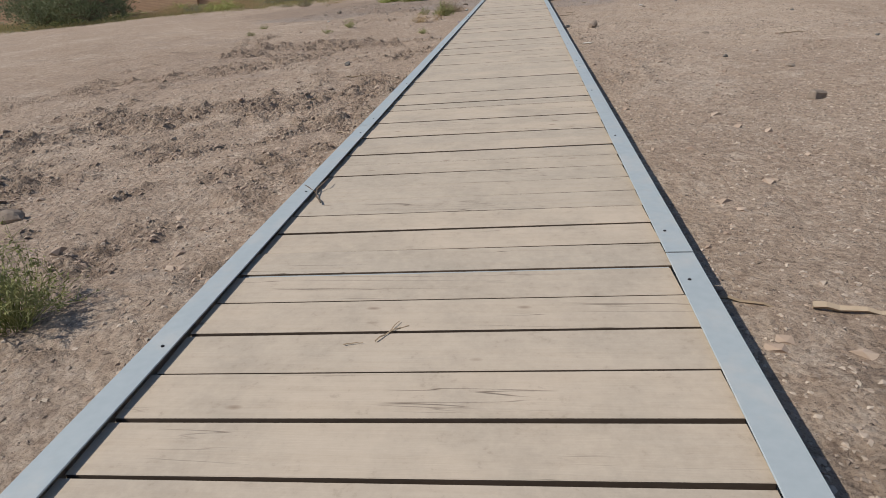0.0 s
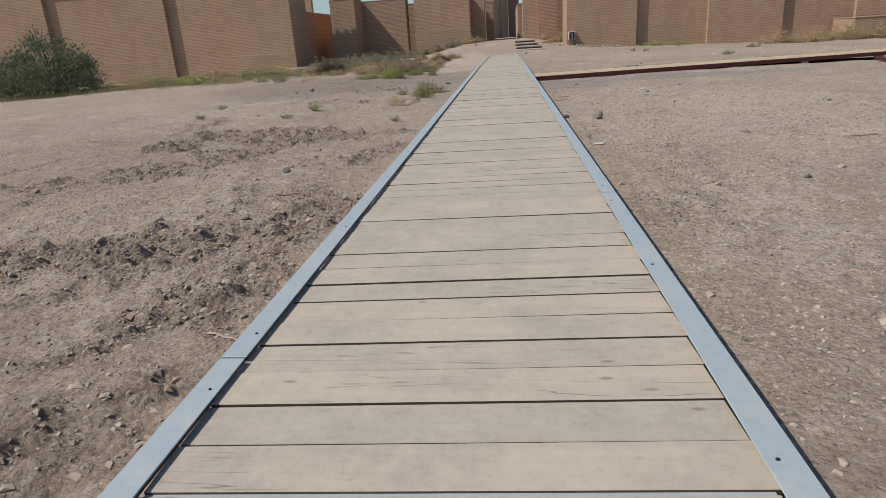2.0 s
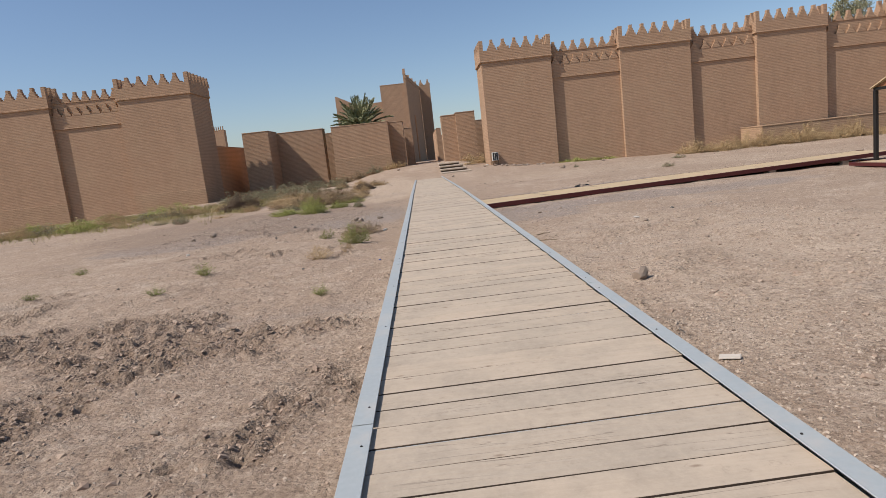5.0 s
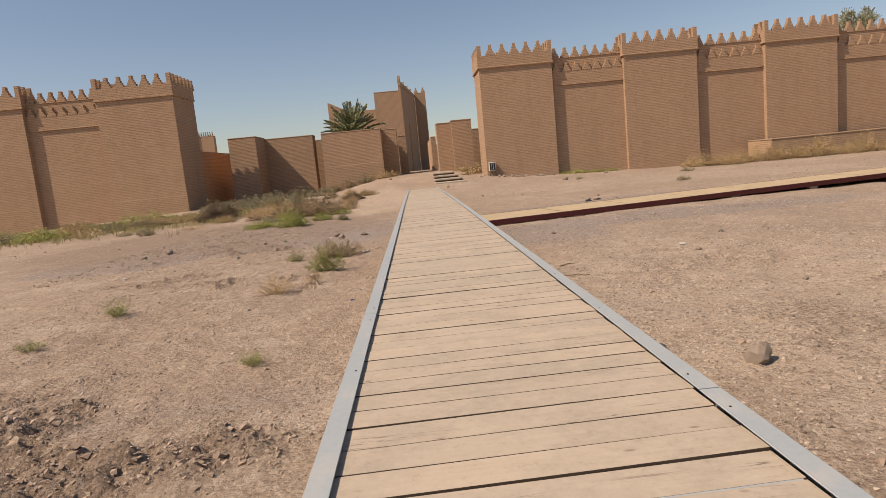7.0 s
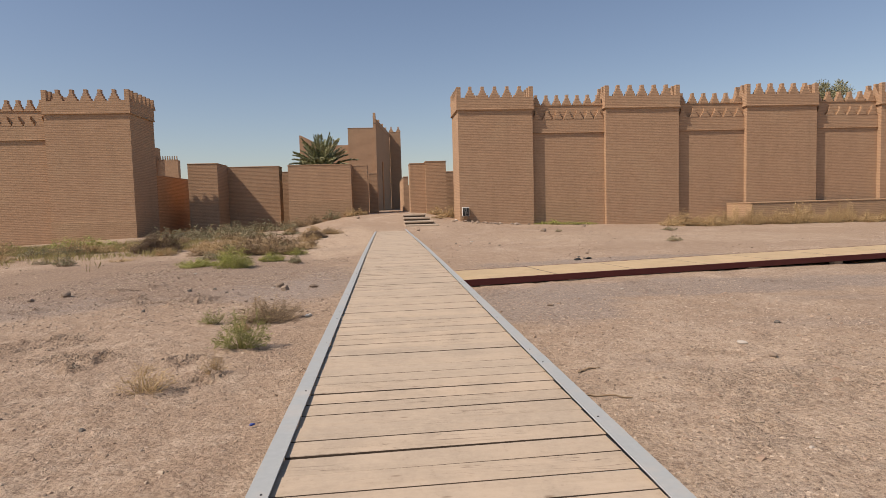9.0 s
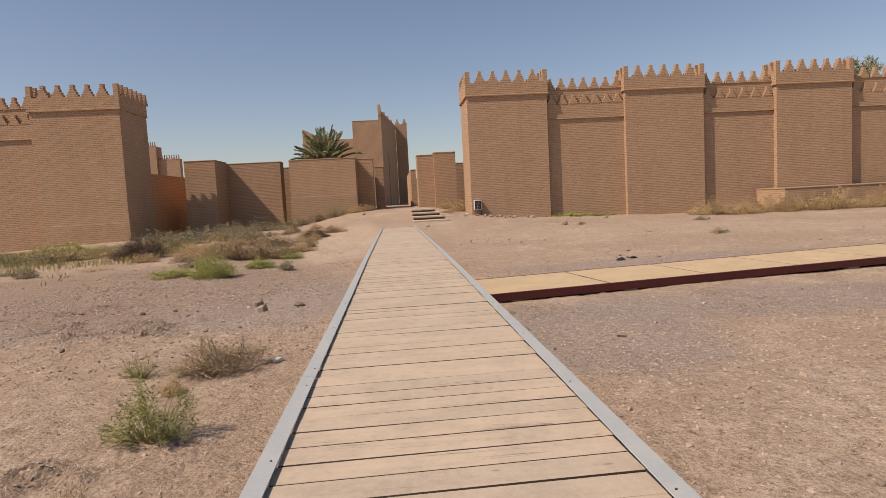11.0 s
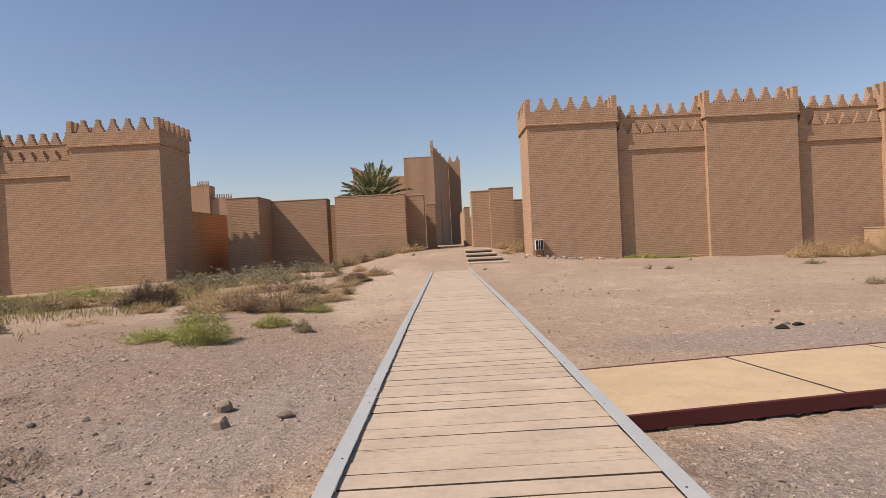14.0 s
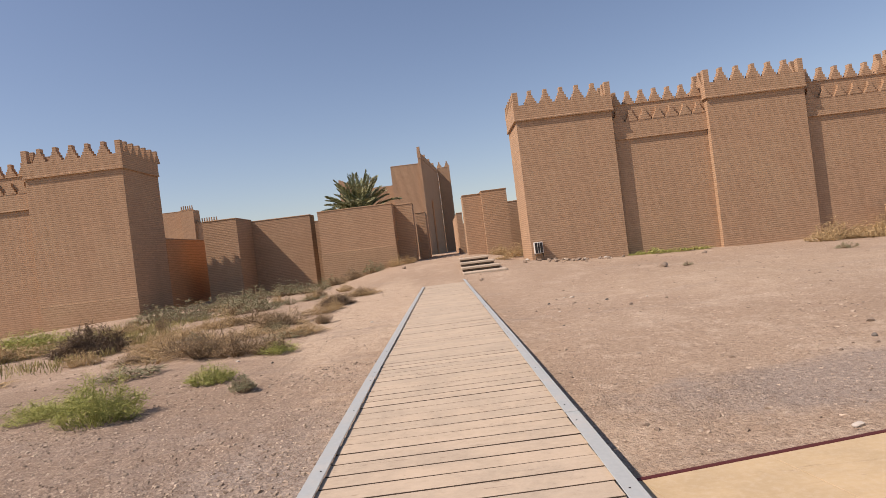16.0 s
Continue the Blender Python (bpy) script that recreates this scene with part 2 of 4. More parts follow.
STRAW = leaf_material("straw", (0.33, 0.23, 0.12), (0.54, 0.39, 0.21))
GREEN = leaf_material("green_leaf", (0.15, 0.16, 0.05), (0.33, 0.31, 0.12))
BRIGHT = leaf_material("bright_weed", (0.21, 0.23, 0.06), (0.43, 0.42, 0.14))
GREY_GREEN = leaf_material("grey_green_leaf", (0.19, 0.19, 0.11), (0.38, 0.36, 0.215))
PALM_LEAF = leaf_material("palm_leaflet", (0.15, 0.17, 0.085), (0.38, 0.38, 0.22), 0.5)
PALM_DRY = leaf_material("dry_frond", (0.30, 0.225, 0.13), (0.48, 0.38, 0.24))
BARK = plain("bark", (0.16, 0.115, 0.075), 0.95, 0, 14, 0.4, 0.02)
WHITE_METAL = plain("white_enamel", (0.62, 0.60, 0.55), 0.5, 0.0, 12, 0.15)
BLACK = plain("black_plastic", (0.02, 0.02, 0.02), 0.6, 0, 20, 0.2)
GRAVEL = leaf_material("gravel", (0.18, 0.132, 0.098), (0.52, 0.415, 0.318), 0.95)
BLEACHED = plain("bleached_wood", (0.40, 0.30, 0.20), 0.85, 0, 30, 0.3)
TIN = plain("rusty_sheet", (0.30, 0.13, 0.06), 0.7, 0.1, 8, 0.35)


# ---------------------------------------------------------------- mesh helpers
def box(bm, x0, x1, y0, y1, z0, z1, bevel=0.0):
    vs = bmesh.ops.create_cube(bm, size=1, matrix=Matrix.Translation(((x0 + x1) / 2, (y0 + y1) / 2, (z0 + z1) / 2)) @ Matrix.Diagonal((x1 - x0, y1 - y0, z1 - z0, 1)))["verts"]
    if bevel:
        es = list({e for v in vs for e in v.link_edges})
        bmesh.ops.bevel(bm, geom=es, offset=bevel, segments=1, affect="EDGES")
    return bm


def boxes(*rows, bevel=0.0):
    bm = bmesh.new()
    for r in rows:
        box(bm, *r, bevel=bevel)
    return bm


def prism(bm, outline, y0, y1):
    """Extrudes an outline of (x, z) along y."""
    a = [bm.verts.new((x, y0, z)) for x, z in outline]
    b = [bm.verts.new((x, y1, z)) for x, z in outline]
    bm.faces.new(a)
    bm.faces.new(b[::-1])
    for i in range(len(a)):
        j = (i + 1) % len(a)
        bm.faces.new((a[j], a[i], b[i], b[j]))
    bmesh.ops.recalc_face_normals(bm, faces=bm.faces[:])
    return bm


def mesh_of(name, bm, material, smooth=False):
    me = bpy.data.meshes.new(name)
    bm.to_mesh(me)
    bm.free()
    me.materials.append(material)
    if smooth:
        me.shade_smooth()
    return me


def soup(name, verts, faces, material, smooth=False):
    me = bpy.data.meshes.new(name)
    me.from_pydata(verts, [], faces)
    me.materials.append(material)
    if smooth:
        me.shade_smooth()
    return me


def part(name, bm, material, parent, label="", at=None, smooth=False):
    me = bm if isinstance(bm, bpy.types.Mesh) else mesh_of(name, bm, material, smooth)
    ob = new(name, me)
    ob.parent = parent
    if at is not None:
        ob.matrix_basis = at
    return tagged(ob, label)


def thing(name, label, category, at=None, group="", kind=""):
    ob = new(name)
    ob.empty_display_size = 0.2
    if at is not None:
        ob.matrix_basis = at
    return tagged(ob, label, category, group, kind)


# ---------------------------------------------------------------- ground
RNG = np.random.default_rng(7)
LATTICE = RNG.random((256, 256))


def vnoise(x, y):
    xi, yi = np.floor(x).astype(int), np.floor(y).astype(int)
    u, v = x - xi, y - yi
    u, v = u * u * (3 - 2 * u), v * v * (3 - 2 * v)
    g = lambda a, b: LATTICE[a & 255, b & 255]
    return (g(xi, yi) * (1 - u) + g(xi + 1, yi) * u) * (1 - v) + (g(xi, yi + 1) * (1 - u) + g(xi + 1, yi + 1) * u) * v - 0.5


def step01(a, b, v):
    s = np.clip((v - a) / (b - a), 0, 1)
    return s * s * (3 - 2 * s)


def level(x, y):
    """The lie of the land, without its clods."""
    x, y = np.asarray(x, float), np.asarray(y, float)
    mid = np.interp(y, [-10, 10, 26, 45, 58, 64, 70, 78, 200], [-0.20, -0.22, -0.44, -0.44, -0.27, 0.0, 0.4, 0.85, 1.2])
    side = np.interp(x, [-80, -40, -23, -10, 6, 14, 28, 60], [-1.7, -1.2, -0.62, -0.45, -0.25, -0.5, -0.9, -1.1])
    near = step01(50, 12, y)
    side = side * (1 - near) + mid * near
    w = np.exp(-(np.maximum(0, np.abs(x) - 2.5) / (5 + 9 * near)) ** 2)
    return mid * w + side * (1 - w)


def crumble(x, y):
    """How loose and clodded the soil is, 0 to 1; the patches are drawn out along the old wheel tracks."""
    u, v = x * 0.30 + y * 0.954, x * 0.954 - y * 0.30
    n = vnoise(u * 0.55 + 3, v * 0.85) + 0.6 * vnoise(u * 1.5 + 8, v * 2.1 + 5) + 0.4 * vnoise(u * 4.3, v * 4.9 + 2)
    left = step01(-1.1, -1.6, x) * step01(-9.5, -6.0, x)
    zone = 0.27 * left * step01(-3, 0, y) * step01(9.5, 5.5, y) - 0.12 * step01(13, 17, y) + 0.1 * left * step01(-2.6, -4.0, x) * step01(9, 11, y) * step01(15.5, 13.5, y)
    return step01(0.02, 0.42, n + zone - 0.04) * (0.45 + 0.55 * left) * step01(48, 24, y) * step01(28, 12, np.abs(x))


def ground_z(x, y):
    x, y = np.asarray(x, float), np.asarray(y, float)
    z = level(x, y)
    far = step01(60, 20, np.abs(x)) * step01(75, 40, y)
    left = step01(-1.0, -2.2, x)
    z = z + 0.07 * vnoise(x * 0.3 + 9, y * 0.3) + 0.05 * vnoise(x * 0.9, y * 0.9 + 3)
    a, b = x * 0.8 + y * 0.6, x * 0.6 - y * 0.8
    z = z + far * (0.016 + 0.012 * left) * (0.8 * vnoise(x * 2.3, y * 2.3) + vnoise(a * 5.1 + 7, b * 5.1) + 0.7 * vnoise(a * 11, b * 11 + 5))
    # broken crust: clods that stand up with steep sides and hollows between them
    loose = crumble(x, y)
    lump = np.maximum(0, vnoise(a * 4.3 + 1, b * 4.3) + 0.6 * vnoise(x * 9.1, y * 9.1 + 4))
    z = z + loose * (0.17 * lump - 0.012 + 0.085 * vnoise(a * 8.7, b * 8.7 + 3) + 0.075 * vnoise(x * 15.7 + 2, y * 15.7) + 0.035 * vnoise(a * 25, b * 25))
    # old wheel ruts that run beside the boardwalk towards the gateway
    v = x * 0.954 - y * 0.30
    rut = np.sin(v * 3.6 + 1.5 * vnoise(x * 0.2, y * 0.2)) * (0.6 + vnoise(x * 0.5, y * 0.15))
    z = z + 0.022 * left * step01(30, 14, y) * rut * step01(-16, -10, x)
    # the soil is trodden flat right under the deck
    return np.where(np.abs(x) < 1.35, np.minimum(z, np.interp(y, [-10, 40, 56, 60], [-0.16, -0.30, -0.30, 5])), z)


def spread(core, first, last, grow_lo, grow_hi, out_lo, out_hi):
    """Grid lines: the given ones, and others ever wider apart out to the horizon."""
    lo, d = [core[0]], first
    while lo[-1] > out_lo:
        d *= grow_lo
        lo.append(lo[-1] - d)
    hi, d = [core[-1]], last
    while hi[-1] < out_hi:
        d *= grow_hi
        hi.append(hi[-1] + d)
    return np.array(lo[:0:-1] + list(core) + hi[1:])


GX = spread(np.concatenate([np.arange(-7.0, -1.19, 0.038), np.arange(-0.9, 1.0, 0.3), np.arange(1.2, 6.0, 0.055)]), 0.038, 0.055, 1.07, 1.07, -900, 900)
GY = spread(np.concatenate([np.arange(-1.6, 13.0, 0.038), np.arange(13.0, 20.0, 0.055), np.arange(20.0, 33.0, 0.085)]), 0.038, 0.085, 1.12, 1.05, -700, 1600)
mx, my = np.meshgrid(GX, GY)
mz = ground_z(mx, my)
nx, ny = len(GX), len(GY)
ground_mesh = bpy.data.meshes.new("ground")
ids = np.arange(nx * ny).reshape(ny, nx)
quads = np.stack([ids[:-1, :-1], ids[:-1, 1:], ids[1:, 1:], ids[1:, :-1]], -1).reshape(-1, 4)
ground_mesh.from_pydata(np.stack([mx, my, mz], -1).reshape(-1, 3), [], quads)
ground_mesh.materials.append(SOIL)
ground_mesh.attributes.new("crumb", "FLOAT", "POINT").data.foreach_set("value", crumble(mx, my).astype(np.float32).ravel())
ground_mesh.shade_smooth()
tagged(new("ground", ground_mesh), "dry sandy soil with gravel and clods", "ground", kind="structure")


def gz(x, y):
    return float(ground_z(x, y))


# ---------------------------------------------------------------- palace walls
BASE = -3.0


def merlon_mesh(name, w, h, d, material=BRICK, steps=4):
    """A stepped battlement tooth, standing on z = 0, centred."""
    pts = []
    for i in range(steps):
        half = w / 2 * (1.0, 0.74, 0.48, 0.30)[i if steps == 4 else i + 1]
        pts += [(half, h * (0, 0.2, 0.42, 0.64, 1)[i * 4 // steps]), (half, h * (0, 0.2, 0.42, 0.64, 1)[(i + 1) * 4 // steps])]
    outline = pts + [(-x, z) for x, z in pts[::-1]]
    bm = prism(bmesh.new(), outline, -d / 2, d / 2)
    return mesh_of(name, bm, material)


TOOTH = merlon_mesh("merlon", 0.90, 1.0, 0.42)
TOOTH_SMALL = merlon_mesh("merlon", 0.82, 0.95, 0.40)
TOOTH_RELIEF = merlon_mesh("relief_merlon", 0.86, 0.85, 0.26)


def teeth(parent, mesh, p0, p1, n, z, label=""):
    turn = math.degrees(math.atan2(p1[1] - p0[1], p1[0] - p0[0]))
    for i in range(n):
        s = i / (n - 1) if n > 1 else 0.5
        part("merlon", mesh, None, parent, label, pose(p0[0] + (p1[0] - p0[0]) * s, p0[1] + (p1[1] - p0[1]) * s, z + random.uniform(-0.015, 0.015), 0, random.uniform(-0.5, 0.5), turn))


def tower(x0, x1, y, depth, zm, label, sides=(1, 1), full=False):
    """A square wall tower: shaft, string course, parapet and stepped teeth."""
    t = thing("palace_tower", label, "tower", pose(0, 0, 0), "towers of the palace wall", "structure")
    part("shaft", boxes((x0, x1, y, y + depth, BASE, zm - 0.06)), BRICK, t)
    o = 0.10
    part("string_course", boxes((x0 - o - 0.05, x1 + o + 0.05, y - o - 0.05, y + depth, zm - 0.058, zm + 0.08), bevel=0.02), BRICK, t)
    k = 0.45
    part("parapet", boxes((x0 - o, x1 + o, y - o, y - o + k, zm + 0.082, zm + 1.1), (x0 - o, x0 - o + k, y - o + k + 0.002, y + depth, zm + 0.082, zm + 1.1),
                          (x1 + o - k, x1 + o, y - o + k + 0.002, y + depth, zm + 0.082, zm + 1.1), (x0 - o + k + .002, x1 + o - k - .002, y - o + k + .004, y + depth, zm + 0.08, zm + 0.2)), BRICK, t)
    yc = y - o + k / 2
    w = x1 - x0 + 2 * o
    xm = (x0 + x1) / 2
    teeth(t, TOOTH, (xm - 0.32 * w, yc), (xm + 0.32 * w, yc), 5, zm + 1.1)
    if full:
        part("rear_parapet", boxes((x0 - o + k + .002, x1 + o - k - .002, y + depth - k, y + depth - .002, zm + 0.202, zm + 1.1)), BRICK, t)
        teeth(t, TOOTH, (xm - 0.4 * w, y + depth - k / 2), (xm + 0.4 * w, y + depth - k / 2), 7, zm + 1.1)
    n = round(depth) if full else 2
    for on, xc in zip(sides, (x0 - o + k / 2, x1 + o - k / 2)):
        if on:
            teeth(t, TOOTH, (xc, yc + 0.75), (xc, yc + 0.75 + (n - 1) * 1.0), n, zm + 1.1)
            # the corner tooth is a slim upright
            part("merlon", boxes((xc - 0.2, xc + 0.2, yc - 0.2, yc + 0.2, zm + 1.1, zm + 2.08)), BRICK, t)
    return t


def curtain(x0, x1, y, zm, label):
    """The wall between two towers: string course, a relief row of teeth and real teeth above."""
    t = thing("curtain_wall", label, "wall", pose(0, 0, 0), "curtain walls of the palace", "structure")
    ztop = zm + 0.35
    part("wall", boxes((x0, x1, y, y + 3.0, BASE, zm - 2.25)), BRICK, t)
    part("string_course", boxes((x0, x1, y - 0.13, y + 3.0, zm - 2.248, zm - 2.16), bevel=0.015), BRICK, t)
    part("frieze", boxes((x0, x1, y - 0.09, y + 0.13, zm - 2.158, zm - 0.95)), BRICK, t)
    part("upper_wall", boxes((x0, x1, y + 0.132, y + 3.0, zm - 2.158, ztop)), BRICK, t)
    n = max(2, round((x1 - x0) / 1.06))
    s = (x1 - x0) / n
    for i in range(n):
        part("relief_merlon", TOOTH_RELIEF, None, t, "", pose(x0 + s * (i + 0.5), y + 0.02, zm - 0.95))
    part("coping", boxes((x0, x1, y + 0.06, y + 0.55, ztop + 0.002, ztop + 0.06), bevel=0.01), BRICK, t)
    for i in range(n):
        part("merlon", TOOTH_SMALL, None, t, "", pose(x0 + s * (i + 0.5), y + 0.32, ztop + 0.06 + random.uniform(-0.02, 0.02), 0, random.uniform(-0.6, 0.6), 0))
    return t


YR, ZR = 69.8, 10.36
right = [(6.62, 13.70), (20.78, 28.02), (34.9, 42.15), (48.95, 56.2), (63.0, 70.3)]
for i, (a, b) in enumerate(right):
    tower(a, b, YR, 5.0 if i == 0 else 4.0, ZR, "tan brick palace tower with stepped battlements" if i else "corner tower of tan brick with stepped battlements", (1, 1), i == 0)
    if i + 1 < len(right):
        curtain(b + 0.003, right[i + 1][0] - 0.003, YR + 0.48, ZR, "tan brick curtain wall between two towers")
YL, ZL = 70.4, 10.62
left = [(-30.2, -22.9), (-44.4, -37.1), (-58.6, -51.3), (-72.8, -65.5)]
for i, (a, b) in enumerate(left):
    tower(a, b, YL, 5.8 if i == 0 else 4.0, ZL, "tan brick palace tower with stepped battlements" if i else "corner tower of tan brick beside the gateway", (1, 1), i == 0)
    if i + 1 < len(left):
        curtain(left[i + 1][1] + 0.003, a - 0.003, YL + 0.48, ZL, "tan brick curtain wall between two towers")
curtain(-110, -72.81, YL + 0.48, ZL, "long tan brick curtain wall")
curtain(70.31, 120, YR + 0.48, ZR, "long tan brick curtain wall")


def block(name, label, x0, x1, y0, y1, top, material=BRICK, cap=True):
    """A plain stretch of brick wall with a slightly proud top course."""
    t = thing(name, label, "wall", pose(0, 0, 0), "", "structure")
    part("wall", boxes((x0, x1, y0, y1, BASE, top)), material, t)
    if cap:
        part("coping", boxes((x0 - 0.03, x1 + 0.03, y0 - 0.03, y1 + 0.03, top + 0.002, top + 0.09), bevel=0.015), BRICK, t)
    return t


for x0, x1, y0, top in ((-30.2, -22.9, 70.4, 0.95), (-44.4, -37.1, 70.4, 0.95)):
    bm = boxes((x0 - 0.03, x1 + 0.03, y0 - 0.03, y0 + 4.0, BASE, top), bevel=0.01)
    tagged(new("wall_plinth", mesh_of("wall_plinth", bm, BRICK_LOW)), "coarser brick plinth at the tower foot", "plinth", kind="structure")
block("gateway_wall", "low brick wall pier in the shade of a tower", -20.75, -17.75, 79.0, 83.38, 6.55)
block("gateway_wall", "recessed low brick wall with a slanting shadow", -20.7, -12.15, 83.4, 85.5, 6.42)
block("gateway_wall", "shaded brick wall that runs back from the tower, tinted orange for bounced light", -24.2, -22.9, 76.22, 96.0, 5.3, BRICK_ORANGE)
block("gateway_wall", "brick wall seen through a narrow gap", -13.6, -9.0, 87.5, 88.5, 6.0)
block("gateway_pier", "broad low brick pier before the palm", -10.35, -3.85, 78.0, 80.4, 6.1)
bm = boxes((-10.38, -3.82, 77.97, 80.0, BASE, 2.5), bevel=0.01)
tagged(new("wall_plinth", mesh_of("wall_plinth", bm, BRICK_LOW)), "weathered coarse brick plinth of the pier", "plinth", kind="structure")
block("gateway_wall", "low brick wall beside the broad pier", -3.85 + .003, -2.2, 80.41, 83.5, 6.1)
block("gateway_wall", "low brick wall further up the passage", -2.19, -1.2, 86.0, 96.0, 5.5)
block("gateway_pier", "free-standing brick pier with a weathered top", 2.35, 4.0, 78.6, 81.5, 6.05)
block("gateway_pier", "tan brick pier beside the steps", 4.003, 6.2, 78.0, 81.5, 6.2)
block("gateway_wall", "shaded brick wall behind the piers", 6.203, 14.0, 84.0, 86.0, 5.4)
block("gateway_wall", "brick wall along the passage", 2.0, 2.6, 90.0, 110.0, 5.2)


def footprint(name, label, corners, z0, top, material=BRICK, parent=None):
    """An upright wall over a footprint of (x, y) corners."""
    bm = bmesh.new()
    lo = [bm.verts.new((x, y, z0)) for x, y in corners]
    hi = [bm.verts.new((x, y, top)) for x, y in corners]
    bm.faces.new(lo)
    bm.faces.new(hi)
    for a in range(len(lo)):
        b = (a + 1) % len(lo)
        bm.faces.new((lo[a], lo[b], hi[b], hi[a]))
    bmesh.ops.recalc_face_normals(bm, faces=bm.faces[:])
    t = parent or thing(name, label, "wall", None, "", "structure")
    part("wall" if parent is None else name, bm, material, t)
    return t


block("gate_tower", "tall plain brick gate wall beyond the palm", -6.05, -1.9, 115.2, 121.0, 14.5)
flank = footprint("gate_flank", "tall brick gate flank that leads back along the passage", [(-1.9, 115.0), (-1.5, 115.0), (0.9, 136.0), (-1.9, 136.0)], BASE, 15.3)
footprint("parapet", "", [(-1.9, 114.95), (-1.45, 114.95), (0.95, 136.0), (0.5, 136.0)], 15.302, 16.0, BRICK, flank)
part("merlon", TOOTH, None, flank, "", pose(-1.68, 115.4, 16.0, 0, 0, 84))
for q in (0.25, 0.5, 0.75):
    part("merlon", TOOTH_SMALL, None, flank, "", pose(-1.68 + 2.4 * q, 115 + 21 * q, 15.55, 0, 0, 84))
part("niche", boxes((-0.02, 0.1, -0.8, 0.8, 0.5, 9.5)), BRICK_ORANGE, flank, "", pose(-0.58, 123.0, 0, 0, 0, -6.5))
far_tower = block("gate_tower", "far gate tower of brick with two battlements", 0.95, 3.1, 136.01, 141.0, 16.2)
for q in (1.3, 2.7):
    part("merlon", TOOTH, None, far_tower, "", pose(q, 136.4, 16.3))
ruin = thing("ruined_gable", "broken brick gable behind the palm", "wall", None, "", "structure")
part("wall", prism(bmesh.new(), [(-14.0, BASE), (-5.9, BASE), (-5.9, 11.9), (-10.5, 11.9), (-13.75, 13.6), (-14.0, 13.6)], 116.0, 117.0), BRICK, ruin)
block("gate_wall", "brick wall that closes the passage", 1.0, 9.0, 150.0, 152.0, 6.2)
TOOTH_FAR = merlon_mesh("merlon", 0.36, 0.85, 0.3, BRICK, 3)
back = block("back_tower", "distant brick tower with small battlements", -47.7, -45.3, 140.0, 143.0, 14.5)
teeth(back, TOOTH_FAR, (-47.5, 140.2), (-45.5, 140.2), 6, 14.58)
backw = block("back_wall", "distant brick wall with small battlements", -45.29, -41.2, 140.6, 142.0, 11.95)
teeth(backw, TOOTH_FAR, (-45.0, 140.8), (-41.4, 140.8), 9, 12.03)
block("back_wall", "plain far wall behind the corner tower", -60.0, -47.71, 142.0, 143.0, 14.7)
plinth = thing("brick_platform", "low brick platform along the palace wall", "platform", None, "", "structure")
part("wall", boxes((32.8, 90.0, 65.5, 69.65, BASE, 0.92)), BRICK_LOW, plinth)
part("coping", boxes((32.75, 90.0, 65.45, 69.65, 0.922, 1.02), bevel=0.02), BRICK_LOW, plinth)

# ---------------------------------------------------------------- boardwalk
def deck_z(y):
    return float(np.interp(y, [-20, 34, 58, 60], [0.0, 0.0, -0.2, -0.2]))


walkway = thing("boardwalk", "raised boardwalk of weathered planks between galvanised steel rails", "boardwalk", kind="structure")
JOINTS = ((-30, -8.16), (-6, -1.51), (-1, -0.125), (7, 2.05), (14, 3.98), (17, 4.85), (23, 6.54), (30, 8.41), (34, 9.52), (43, 12.07), (48, 13.40), (54, 14.98), (56, 15.53),
          (70, 19.35), (75, 20.71), (81, 22.43), (86, 23.80), (91, 25.08), (95, 26.13), (212, 57.95))


def joint(i):
    """Where along the walk the joint before plank i lies."""
    return float(np.interp(i, *zip(*JOINTS)))


plank_meshes = {}
for i in range(-30, 211):
    gap = random.choice([0.009, 0.012, 0.014, 0.014, 0.018, 0.03] if i < 40 else [0.012, 0.014, 0.016, 0.018, 0.022, 0.028])
    gap = random.choice((0.018, 0.022, 0.028, 0.034)) if i > 100 else gap
    gap = 0.018 if i % 8 in (6, 7) else gap
    w = round(joint(i + 1) - joint(i) - gap, 3)
    if w not in plank_meshes:
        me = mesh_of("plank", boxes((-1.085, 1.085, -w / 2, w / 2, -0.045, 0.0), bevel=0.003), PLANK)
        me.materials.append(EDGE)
        # sides and underside take the dark colour, so sunlit gaps look shaded
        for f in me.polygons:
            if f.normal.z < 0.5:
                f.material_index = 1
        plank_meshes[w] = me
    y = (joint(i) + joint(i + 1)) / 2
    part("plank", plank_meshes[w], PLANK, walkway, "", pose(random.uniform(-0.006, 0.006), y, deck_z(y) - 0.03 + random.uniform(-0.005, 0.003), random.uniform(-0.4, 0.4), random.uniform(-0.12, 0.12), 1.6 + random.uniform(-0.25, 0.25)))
for i in range(-25, 200, 8):
    y = joint(i)
    part("cross_strip", boxes((-1.07, 1.07, -0.03, 0.03, -0.075, -0.04)), ZINC, walkway, "", pose(0, y, deck_z(y), 0, 0, 1.6))
